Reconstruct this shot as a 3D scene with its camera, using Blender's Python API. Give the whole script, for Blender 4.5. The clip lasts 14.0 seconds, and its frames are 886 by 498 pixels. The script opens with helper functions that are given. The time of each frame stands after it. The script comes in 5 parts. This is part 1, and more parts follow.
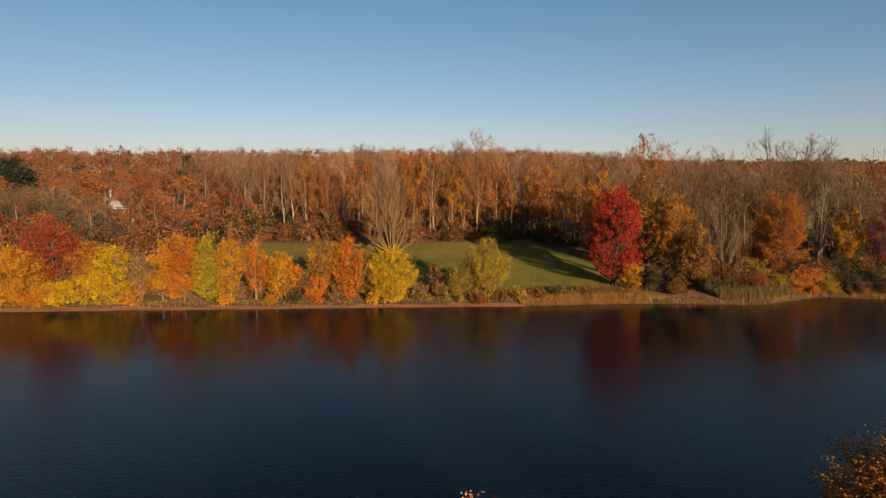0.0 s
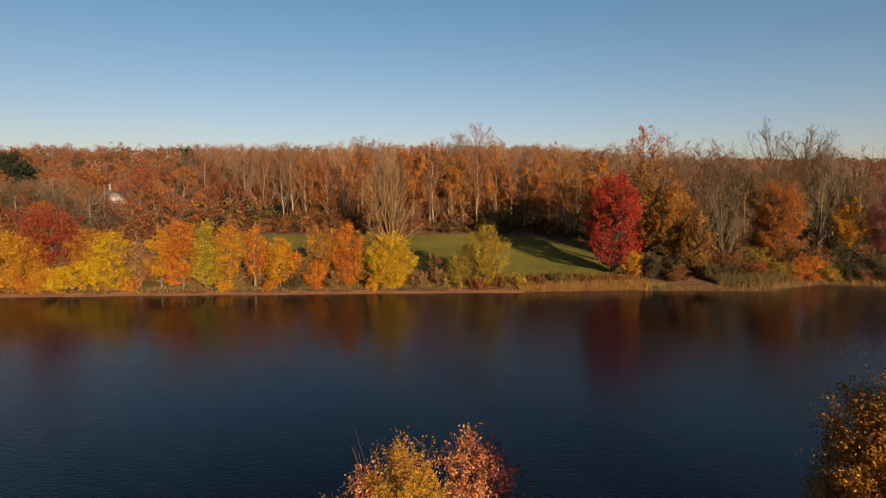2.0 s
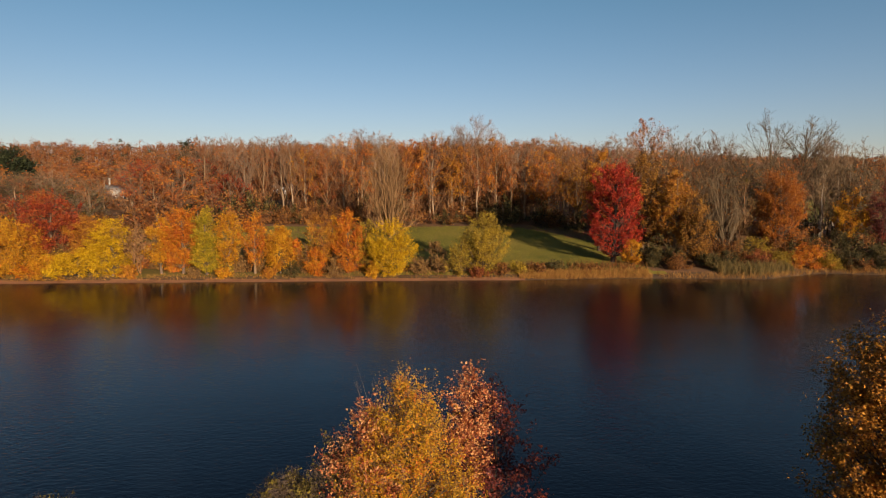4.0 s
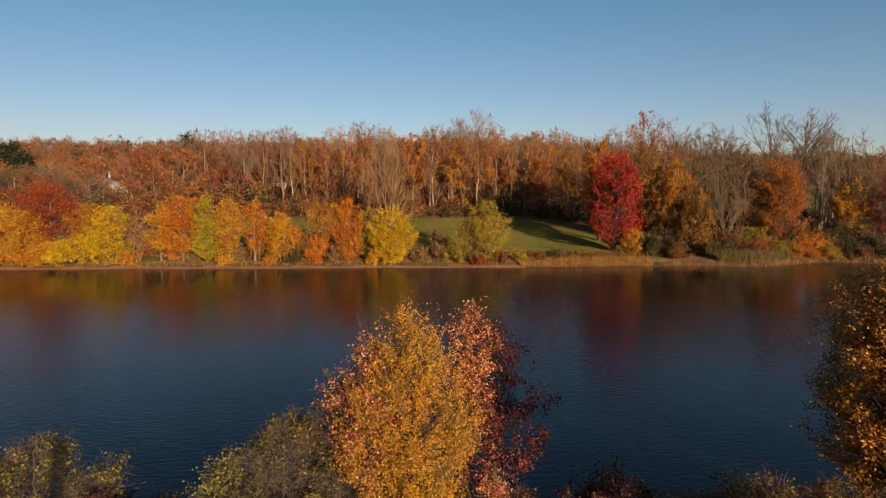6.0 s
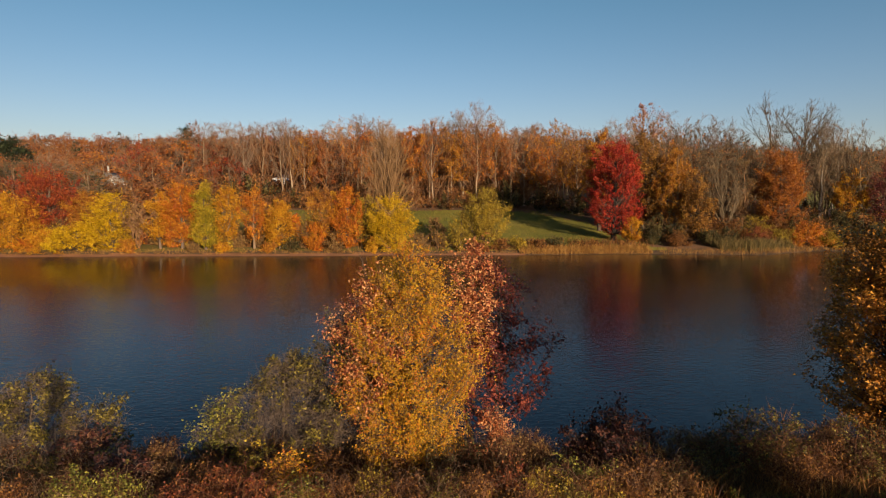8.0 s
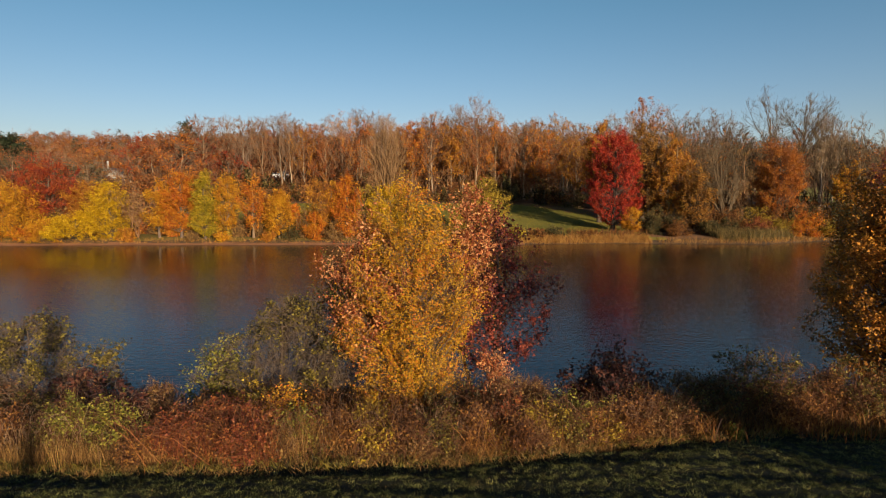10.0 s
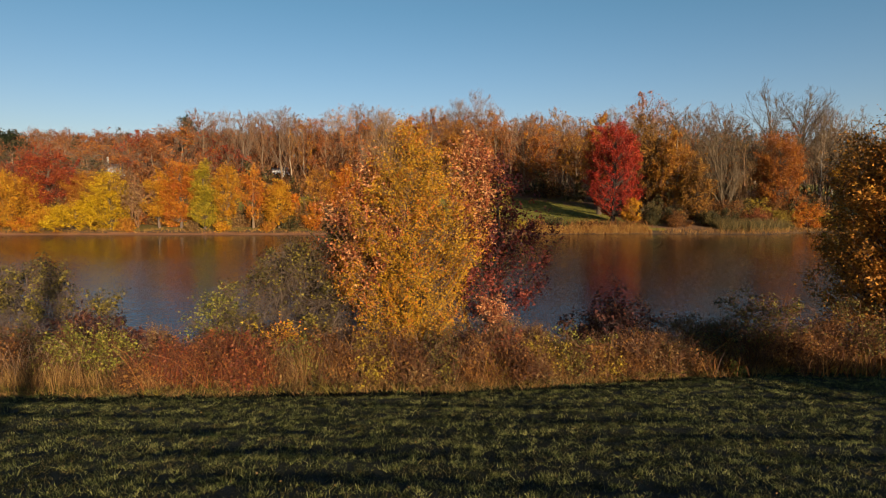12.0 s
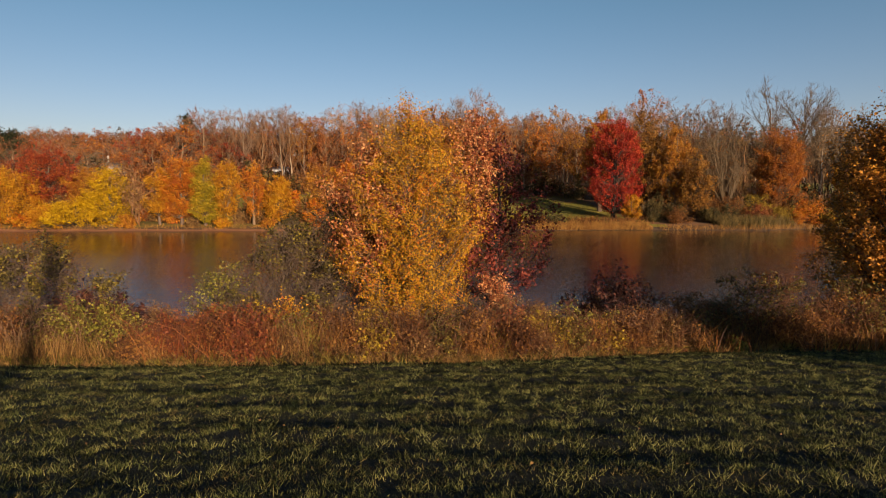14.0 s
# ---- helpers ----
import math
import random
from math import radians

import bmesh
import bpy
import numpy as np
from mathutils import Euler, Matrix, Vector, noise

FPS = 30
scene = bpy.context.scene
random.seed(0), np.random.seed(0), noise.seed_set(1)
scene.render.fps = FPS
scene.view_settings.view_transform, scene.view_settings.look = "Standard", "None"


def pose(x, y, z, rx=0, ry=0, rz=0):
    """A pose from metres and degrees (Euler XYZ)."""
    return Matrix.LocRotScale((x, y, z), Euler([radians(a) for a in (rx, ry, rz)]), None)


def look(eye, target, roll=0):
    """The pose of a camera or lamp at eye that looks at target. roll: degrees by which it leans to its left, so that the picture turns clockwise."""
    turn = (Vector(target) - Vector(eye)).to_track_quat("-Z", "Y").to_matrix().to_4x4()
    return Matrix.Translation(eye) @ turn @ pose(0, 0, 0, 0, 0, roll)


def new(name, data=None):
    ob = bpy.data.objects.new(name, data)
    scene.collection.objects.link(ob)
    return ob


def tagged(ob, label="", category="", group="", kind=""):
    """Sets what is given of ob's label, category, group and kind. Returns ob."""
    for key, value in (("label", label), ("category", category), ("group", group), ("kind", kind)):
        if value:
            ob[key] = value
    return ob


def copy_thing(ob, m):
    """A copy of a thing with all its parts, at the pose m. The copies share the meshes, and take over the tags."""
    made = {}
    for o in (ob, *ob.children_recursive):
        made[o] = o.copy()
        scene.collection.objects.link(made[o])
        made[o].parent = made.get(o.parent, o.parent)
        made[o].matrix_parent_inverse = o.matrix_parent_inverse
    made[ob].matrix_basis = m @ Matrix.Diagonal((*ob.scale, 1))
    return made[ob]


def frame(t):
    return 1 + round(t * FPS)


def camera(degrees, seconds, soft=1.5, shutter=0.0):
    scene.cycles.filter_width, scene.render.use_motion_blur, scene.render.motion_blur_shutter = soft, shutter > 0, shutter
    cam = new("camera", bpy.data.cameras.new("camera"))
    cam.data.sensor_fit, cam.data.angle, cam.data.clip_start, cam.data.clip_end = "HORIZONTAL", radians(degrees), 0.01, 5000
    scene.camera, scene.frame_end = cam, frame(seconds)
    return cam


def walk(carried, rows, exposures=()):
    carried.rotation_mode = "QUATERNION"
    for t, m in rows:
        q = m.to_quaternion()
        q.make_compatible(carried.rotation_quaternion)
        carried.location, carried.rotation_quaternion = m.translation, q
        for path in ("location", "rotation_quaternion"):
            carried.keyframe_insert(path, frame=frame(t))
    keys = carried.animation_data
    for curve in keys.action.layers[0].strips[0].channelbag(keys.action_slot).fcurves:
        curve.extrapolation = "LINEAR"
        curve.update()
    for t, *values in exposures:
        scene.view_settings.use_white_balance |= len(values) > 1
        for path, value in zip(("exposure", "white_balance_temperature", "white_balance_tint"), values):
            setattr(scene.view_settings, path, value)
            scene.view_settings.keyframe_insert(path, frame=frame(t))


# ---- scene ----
cam = camera(72.6, 14.0, soft=1.0)
METRES, EYE, TILT, LEAN, TURN = 13.0, 18.5, -6.0, 0.0, 0.0
ROWS = [
    (0.0, 0.0, 0.0, 0.0, 0.0, 0.0, -0.0),
    (0.5, 0.0009, 0.0014, -0.0487, 0.0, 0.04, -0.02),
    (1.0, 0.0031, 0.0039, -0.0932, -0.0, 0.08, -0.01),
    (1.5, 0.0046, 0.0061, -0.1373, -0.01, 0.12, -0.02),
    (2.0, 0.0058, 0.0112, -0.1819, -0.01, 0.15, -0.02),
    (2.5, 0.0015, 0.0124, -0.225, -0.03, 0.18, -0.03),
    (3.0, 0.002, 0.0155, -0.265, -0.03, 0.21, -0.04),
    (5.5, -0.0075, 0.0279, -0.4735, -0.08, 0.38, -0.13),
    (6.0, -0.007, 0.0295, -0.5097, -0.08, 0.38, -0.14),
    (6.5, -0.0082, 0.0351, -0.5521, -0.1, 0.41, -0.15),
    (7.0, -0.0099, 0.0386, -0.5927, -0.12, 0.44, -0.15),
    (7.5, -0.0115, 0.0408, -0.6318, -0.13, 0.46, -0.14),
    (8.0, -0.0121, 0.0432, -0.6691, -0.15, 0.48, -0.13),
    (10.5, -0.0078, 0.0493, -0.8454, -0.18, 0.64, -0.13),
    (11.0, -0.0075, 0.0496, -0.8797, -0.19, 0.68, -0.12),
    (11.5, -0.0073, 0.0522, -0.9138, -0.19, 0.72, -0.12),
    (12.0, -0.0082, 0.055, -0.9449, -0.18, 0.74, -0.13),
    (12.5, -0.0094, 0.0568, -0.9754, -0.18, 0.76, -0.12),
    (13.0, -0.0103, 0.0566, -0.9819, -0.18, 0.77, -0.1),
    (13.5, -0.011, 0.0561, -0.9887, -0.17, 0.79, -0.1),
    (14.0, -0.0111, 0.0564, -0.9969, -0.16, 0.81, -0.1),
]
EXPOSURES = [(0.0, 0.70, 6760, 19.8), (3.0, 0.70, 6760, 19.8), (5.5, 0.70, 6550, 15.6), (8.0, 0.72, 6538, 15.4), (10.5, 0.77, 6400, 12.6), (11.5, 0.77, 6400, 12.6), (12.5, 0.76, 6490, 14.4), (13.0, 0.74, 6640, 17.4), (14.0, 0.74, 6880, 22.2)]
walk(cam, [(t, pose(0, 0, EYE, TILT, LEAN, TURN) @ pose(METRES * x, METRES * y, METRES * z, 90 + pitch, roll, yaw)) for t, x, y, z, yaw, pitch, roll in ROWS], EXPOSURES)

# ---- world, sun, exposure ----
SUN_ELEVATION, SUN_AZIMUTH = radians(11.8), radians(153.5)
world = bpy.data.worlds.new("sky")
scene.world = world
world.use_nodes = True
wn = world.node_tree
sky = wn.nodes.new("ShaderNodeTexSky")
sky.sky_type, sky.sun_disc = "NISHITA", False
sky.sun_elevation, sky.sun_rotation = SUN_ELEVATION, SUN_AZIMUTH
sky.air_density, sky.dust_density, sky.ozone_density = 1.0, 0.4, 2.6
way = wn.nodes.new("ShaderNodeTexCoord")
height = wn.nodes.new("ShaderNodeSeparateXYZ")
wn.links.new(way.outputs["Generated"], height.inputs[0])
haze = wn.nodes.new("ShaderNodeValToRGB")  # sky tint painted by height: paler and pinker low over the hills, blue-green above
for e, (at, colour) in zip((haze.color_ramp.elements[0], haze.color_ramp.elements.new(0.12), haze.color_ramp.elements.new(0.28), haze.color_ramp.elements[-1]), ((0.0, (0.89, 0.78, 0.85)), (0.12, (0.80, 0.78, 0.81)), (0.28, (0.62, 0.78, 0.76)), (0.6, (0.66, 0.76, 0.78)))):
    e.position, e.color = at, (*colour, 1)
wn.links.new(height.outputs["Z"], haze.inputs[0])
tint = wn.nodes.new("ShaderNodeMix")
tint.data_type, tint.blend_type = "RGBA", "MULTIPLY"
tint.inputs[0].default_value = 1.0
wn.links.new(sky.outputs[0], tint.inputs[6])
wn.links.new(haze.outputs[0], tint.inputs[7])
across = wn.nodes.new("ShaderNodeMapRange")  # painted brightness gradient: evens out the sky by lifting it towards +x
for socket, value in zip(across.inputs[1:5], (-0.6, 0.6, 0.96, 1.13)):
    socket.default_value = value
wn.links.new(height.outputs["X"], across.inputs[0])
level = wn.nodes.new("ShaderNodeVectorMath")
level.operation = "SCALE"
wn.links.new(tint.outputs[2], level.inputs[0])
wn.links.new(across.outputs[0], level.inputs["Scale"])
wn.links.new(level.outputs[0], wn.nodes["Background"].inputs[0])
wn.nodes["Background"].inputs[1].default_value = 0.08
sun_data = bpy.data.lights.new("sun", "SUN")
sun_data.energy, sun_data.angle, sun_data.color = 5.0, radians(0.6), (1.0, 0.82, 0.60)
sun = new("sun", sun_data)
toward_sun = Vector((math.sin(SUN_AZIMUTH) * math.cos(SUN_ELEVATION), math.cos(SUN_AZIMUTH) * math.cos(SUN_ELEVATION), math.sin(SUN_ELEVATION)))
sun.matrix_world = look(toward_sun * 300, (0, 0, 0))

# ---- materials ----
def base_material(name, rough=0.8):
    m = bpy.data.materials.new(name)
    m.use_nodes = True
    nt = m.node_tree
    bsdf = nt.nodes["Principled BSDF"]
    bsdf.inputs["Roughness"].default_value = rough
    bsdf.inputs["Specular IOR Level"].default_value = 0.25
    return m, nt, bsdf


def ramp(nt, factor, stops):
    node = nt.nodes.new("ShaderNodeValToRGB")
    el = node.color_ramp.elements
    while len(el) < len(stops):
        el.new(0.5)
    for e, (at, colour) in zip(el, stops):
        e.position, e.color = at, (*colour, 1)
    nt.links.new(factor, node.inputs[0])
    return node.outputs[0]


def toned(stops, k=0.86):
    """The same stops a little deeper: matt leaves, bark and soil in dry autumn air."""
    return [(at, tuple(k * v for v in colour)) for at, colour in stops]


def noise_tex(nt, scale, detail=3.0, vector=None, rough=0.55, distortion=0.0):
    node = nt.nodes.new("ShaderNodeTexNoise")
    node.inputs["Scale"].default_value, node.inputs["Detail"].default_value = scale, detail
    node.inputs["Roughness"].default_value, node.inputs["Distortion"].default_value = rough, distortion
    if vector is not None:
        nt.links.new(vector, node.inputs["Vector"])
    return node.outputs[0]


def value_math(nt, op, a, b):
    node = nt.nodes.new("ShaderNodeMath")
    node.operation = op
    for value, socket in ((a, node.inputs[0]), (b, node.inputs[1])):
        if isinstance(value, (int, float)):
            socket.default_value = value
        else:
            nt.links.new(value, socket)
    return node.outputs[0]


def position(nt, scale=(1, 1, 1)):
    geo = nt.nodes.new("ShaderNodeNewGeometry")
    node = nt.nodes.new("ShaderNodeMapping")
    node.inputs["Scale"].default_value = scale
    nt.links.new(geo.outputs["Position"], node.inputs["Vector"])
    return node.outputs[0]


def bump(nt, bsdf, height, strength, distance):
    node = nt.nodes.new("ShaderNodeBump")
    node.inputs["Strength"].default_value, node.inputs["Distance"].default_value = strength, distance
    nt.links.new(height, node.inputs["Height"])
    nt.links.new(node.outputs[0], bsdf.inputs["Normal"])


def leaf_material(name, stops, patch=0.5, through_light=0.2, per_tree=0.0):
    """Leaves: each takes its colour from the stops, by leaf, by patch of the crown and by tree; some light passes through."""
    m, nt, bsdf = base_material(name, 0.62)
    geo = nt.nodes.new("ShaderNodeNewGeometry")
    info = nt.nodes.new("ShaderNodeObjectInfo")
    spots = noise_tex(nt, patch, 2.0, position(nt))
    spots = value_math(nt, "MULTIPLY", value_math(nt, "SUBTRACT", spots, 0.5), 1.3)
    own = value_math(nt, "MULTIPLY", value_math(nt, "SUBTRACT", geo.outputs["Random Per Island"], 0.5), 0.95)
    tree = value_math(nt, "MULTIPLY", value_math(nt, "SUBTRACT", info.outputs["Random"], 0.5), per_tree)
    factor = value_math(nt, "ADD", value_math(nt, "ADD", spots, own), value_math(nt, "ADD", tree, 0.5))
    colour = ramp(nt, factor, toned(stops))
    nt.links.new(colour, bsdf.inputs["Base Color"])
    glow = nt.nodes.new("ShaderNodeBsdfTranslucent")
    nt.links.new(colour, glow.inputs["Color"])
    mix = nt.nodes.new("ShaderNodeMixShader")
    mix.inputs[0].default_value = through_light
    nt.links.new(bsdf.outputs[0], mix.inputs[1])
    nt.links.new(glow.outputs[0], mix.inputs[2])
    nt.links.new(mix.outputs[0], nt.nodes["Material Output"].inputs[0])
    return m


def bark_material(name, dark, light, scale=6.0):
    m, nt, bsdf = base_material(name, 0.9)
    grain = noise_tex(nt, scale, 5.0, position(nt, (1, 1, 0.25)), 0.65)
    info = nt.nodes.new("ShaderNodeObjectInfo")
    shade = value_math(nt, "ADD", value_math(nt, "MULTIPLY", grain, 0.7), value_math(nt, "MULTIPLY", info.outputs["Random"], 0.3))
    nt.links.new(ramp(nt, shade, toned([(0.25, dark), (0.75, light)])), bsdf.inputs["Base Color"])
    bump(nt, bsdf, grain, 0.6, 0.03)
    return m


LEAF = {
    "yellow": leaf_material("leaf_yellow", [(0.1, (0.34, 0.18, 0.005)), (0.5, (0.57, 0.33, 0.005)), (0.9, (0.69, 0.435, 0.007))]),
    "gold": leaf_material("leaf_gold", [(0.1, (0.34, 0.11, 0.007)), (0.5, (0.54, 0.225, 0.01)), (0.9, (0.64, 0.35, 0.014))]),
    "orange": leaf_material("leaf_orange", [(0.1, (0.34, 0.07, 0.008)), (0.5, (0.54, 0.148, 0.01)), (0.9, (0.62, 0.27, 0.015))]),
    "amber": leaf_material("leaf_amber", [(0.1, (0.24, 0.08, 0.012)), (0.5, (0.43, 0.155, 0.014)), (0.9, (0.54, 0.26, 0.02))]),
    "red": leaf_material("leaf_red", [(0.1, (0.16, 0.01, 0.008)), (0.5, (0.40, 0.026, 0.012)), (0.9, (0.52, 0.075, 0.02))]),
    "brick": leaf_material("leaf_brick_red", [(0.1, (0.16, 0.018, 0.009)), (0.5, (0.34, 0.044, 0.012)), (0.9, (0.42, 0.10, 0.018))]),
    "lime": leaf_material("leaf_lime", [(0.1, (0.2, 0.16, 0.01)), (0.5, (0.36, 0.27, 0.012)), (0.9, (0.56, 0.33, 0.018))]),
    "olive": leaf_material("leaf_olive", [(0.1, (0.14, 0.085, 0.013)), (0.5, (0.32, 0.20, 0.017)), (0.9, (0.52, 0.35, 0.028))]),
    "tan": leaf_material("leaf_tan", [(0.1, (0.115, 0.066, 0.025)), (0.5, (0.23, 0.123, 0.041)), (0.9, (0.328, 0.18, 0.049))]),
    "rust": leaf_material("leaf_rust", [(0.0, (0.13, 0.048, 0.022)), (0.25, (0.28, 0.078, 0.02)), (0.5, (0.43, 0.104, 0.016)), (0.75, (0.5, 0.14, 0.014)), (1.0, (0.56, 0.225, 0.018))], 0.35, 0.2, 1.2),
    "copper": leaf_material("leaf_copper", [(0.1, (0.2, 0.055, 0.011)), (0.5, (0.37, 0.105, 0.012)), (0.9, (0.47, 0.18, 0.018))]),
    "maroon": leaf_material("leaf_maroon", [(0.1, (0.06, 0.015, 0.015)), (0.5, (0.145, 0.028, 0.022)), (0.9, (0.29, 0.065, 0.032))]),
    "salmon": leaf_material("leaf_salmon", [(0.1, (0.2, 0.042, 0.018)), (0.5, (0.5, 0.14, 0.042)), (0.9, (0.72, 0.35, 0.13))], 0.9),
    "near_gold": leaf_material("leaf_near_gold", [(0.0, (0.2, 0.095, 0.01)), (0.28, (0.44, 0.225, 0.012)), (0.55, (0.62, 0.35, 0.012)), (0.78, (0.66, 0.28, 0.016)), (1.0, (0.64, 0.16, 0.02))], 0.9),
    "bronze": leaf_material("leaf_bronze", [(0.1, (0.085, 0.044, 0.012)), (0.4, (0.21, 0.092, 0.017)), (0.65, (0.35, 0.148, 0.021)), (0.95, (0.46, 0.23, 0.033))], 0.8),
    "near_bronze": leaf_material("leaf_near_bronze", [(0.05, (0.15, 0.078, 0.016)), (0.35, (0.34, 0.135, 0.019)), (0.62, (0.52, 0.195, 0.021)), (0.95, (0.65, 0.29, 0.03))], 0.5, 0.3),
    "pine": leaf_material("needles_dark_green", [(0.1, (0.015, 0.023, 0.01)), (0.9, (0.049, 0.057, 0.018))]),
    "evergreen": leaf_material("shrub_dark_olive", [(0.1, (0.03, 0.028, 0.011)), (0.5, (0.065, 0.056, 0.016)), (0.9, (0.17, 0.115, 0.03))]),
    "yellow_green": leaf_material("leaf_yellow_green", [(0.1, (0.09, 0.085, 0.013)), (0.5, (0.21, 0.19, 0.023)), (0.9, (0.37, 0.3, 0.042))], 1.2),
    "bush_olive": leaf_material("leaf_bush_olive", [(0.1, (0.046, 0.034, 0.012)), (0.5, (0.108, 0.08, 0.016)), (0.9, (0.27, 0.2, 0.028))], 1.4),
    "plum": leaf_material("leaf_dark_plum", [(0.1, (0.028, 0.014, 0.011)), (0.5, (0.065, 0.022, 0.016)), (0.9, (0.15, 0.05, 0.026))], 1.0),
    "bramble": leaf_material("leaf_bramble_brown", [(0.1, (0.06, 0.024, 0.01)), (0.5, (0.20, 0.072, 0.018)), (0.9, (0.36, 0.165, 0.03))], 1.0),
    "brush": leaf_material("leaf_brush_tan", [(0.1, (0.11, 0.046, 0.02)), (0.5, (0.23, 0.088, 0.028)), (0.9, (0.35, 0.155, 0.04))], 0.5, 0.2, 0.6),
    "bramble_red": leaf_material("leaf_bramble_red", [(0.1, (0.11, 0.026, 0.013)), (0.5, (0.27, 0.064, 0.02)), (0.9, (0.37, 0.135, 0.03))], 1.0),
    "reed": leaf_material("reed_straw", [(0.1, (0.2, 0.085, 0.018)), (0.5, (0.38, 0.18, 0.036)), (0.9, (0.5, 0.26, 0.06))], 0.6),
    "straw": leaf_material("straw_stalks", [(0.1, (0.1, 0.05, 0.016)), (0.5, (0.26, 0.13, 0.034)), (0.9, (0.46, 0.26, 0.075))], 1.6),
    "reed_green": leaf_material("reed_green", [(0.1, (0.06, 0.045, 0.015)), (0.5, (0.14, 0.105, 0.028)), (0.9, (0.27, 0.17, 0.05))], 0.5),
    # low blades nearly black: shade between the tufts is put into their colour
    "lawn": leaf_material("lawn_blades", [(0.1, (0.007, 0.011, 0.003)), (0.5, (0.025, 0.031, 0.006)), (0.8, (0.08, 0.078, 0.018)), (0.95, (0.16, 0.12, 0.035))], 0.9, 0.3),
    "lawn_tips": leaf_material("lawn_tufts", [(0.1, (0.03, 0.04, 0.009)), (0.5, (0.125, 0.138, 0.028)), (0.9, (0.38, 0.345, 0.105))], 2.6, 0.3),
    "meadow": leaf_material("meadow_blades", [(0.1, (0.12, 0.12, 0.014)), (0.5, (0.2, 0.185, 0.02)), (0.9, (0.3, 0.22, 0.035))], 0.12, 0.3),
}
BARK_BROWN = bark_material("bark_brown", (0.07, 0.045, 0.03), (0.20, 0.14, 0.09))
BARK_PALE = bark_material("bark_pale", (0.11, 0.07, 0.038), (0.28, 0.185, 0.10))
BARK_TAN = bark_material("twigs_tan", (0.115, 0.055, 0.024), (0.31, 0.157, 0.068))
TRUNK_PALE = bark_material("trunk_pale", (0.17, 0.115, 0.062), (0.38, 0.265, 0.16))
BARK_WHITE = bark_material("trunk_white", (0.26, 0.21, 0.15), (0.5, 0.42, 0.32))
BARK_OLIVE = bark_material("twigs_olive_brown", (0.06, 0.042, 0.022), (0.19, 0.13, 0.07))
BARK_GREY = bark_material("twigs_grey_brown", (0.12, 0.072, 0.042), (0.32, 0.2, 0.118))
BARK_STRAW = bark_material("twigs_straw", (0.16, 0.085, 0.034), (0.36, 0.205, 0.086))
BARK_CANE_PALE = bark_material("canes_pale_tan", (0.16, 0.085, 0.045), (0.42, 0.26, 0.15))
BARK_CANE = bark_material("canes_red_brown", (0.06, 0.024, 0.011), (0.20, 0.085, 0.034))
BARK_DARK = bark_material("bark_dark", (0.03, 0.022, 0.018), (0.09, 0.065, 0.05))


def ground_material(name, stops, scale, fine, strength=0.8):
    m, nt, bsdf = base_material(name, 0.95)
    where = position(nt)
    wide, small = noise_tex(nt, scale, 4.0, where, 0.6), noise_tex(nt, fine, 4.0, where, 0.7)
    f = value_math(nt, "ADD", value_math(nt, "MULTIPLY", wide, 0.6), value_math(nt, "MULTIPLY", small, 0.4))
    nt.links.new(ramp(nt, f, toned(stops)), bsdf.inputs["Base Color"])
    bump(nt, bsdf, small, strength, 0.08)
    return m


# soil painted almost black to stand for shadow in the gaps of the grass
LAWN_SHADE_SOIL = ground_material("lawn_shade_soil", [(0.35, (0.006, 0.007, 0.003)), (0.65, (0.018, 0.018, 0.006))], 0.8, 14.0)
BANK_SOIL = ground_material("bank_soil", [(0.35, (0.05, 0.032, 0.018)), (0.65, (0.16, 0.095, 0.045))], 0.7, 8.0)
SHORE_SAND = ground_material("shore_sand", [(0.35, (0.20, 0.088, 0.038)), (0.65, (0.36, 0.165, 0.075))], 0.4, 4.0)
MEADOW_SOIL = ground_material("meadow_soil", [(0.35, (0.12, 0.115, 0.014)), (0.5, (0.20, 0.17, 0.02)), (0.68, (0.28, 0.185, 0.04))], 0.06, 2.5)
DRY_MEADOW = ground_material("dry_meadow", [(0.35, (0.10, 0.08, 0.016)), (0.5, (0.165, 0.12, 0.022)), (0.68, (0.24, 0.145, 0.04))], 0.1, 2.5)
WOOD_FLOOR = ground_material("wood_floor", [(0.35, (0.10, 0.05, 0.022)), (0.65, (0.24, 0.12, 0.05))], 0.15, 1.5)


def water_material():
    m, nt, bsdf = base_material("lake_water", 0.07)
    bsdf.inputs["Base Color"].default_value = (0.003, 0.0045, 0.007, 1)
    bsdf.inputs["IOR"].default_value = 1.33
    bsdf.inputs["Specular IOR Level"].default_value = 0.3
    ripples = noise_tex(nt, 1.0, 3.0, position(nt, (2.2, 3.6, 1)), 0.6, 0.6)
    swell = noise_tex(nt, 0.12, 2.0, position(nt, (0.5, 1.2, 1)))
    calm = ramp(nt, noise_tex(nt, 0.03, 2.0, position(nt, (1, 0.6, 1))), [(0.36, (0.25, 0.25, 0.25)), (0.64, (1, 1, 1))])
    bump(nt, bsdf, value_math(nt, "ADD", value_math(nt, "MULTIPLY", ripples, calm), value_math(nt, "MULTIPLY", swell, 0.6)), 0.6, 0.06)
    return m


WATER = water_material()


def plain_material(name, a, b, scale, rough, metallic=0.0):
    m, nt, bsdf = base_material(name, rough)
    bsdf.inputs["Metallic"].default_value = metallic
    nt.links.new(ramp(nt, noise_tex(nt, scale, 4.0, position(nt)), [(0.35, a), (0.65, b)]), bsdf.inputs["Base Color"])
    return m


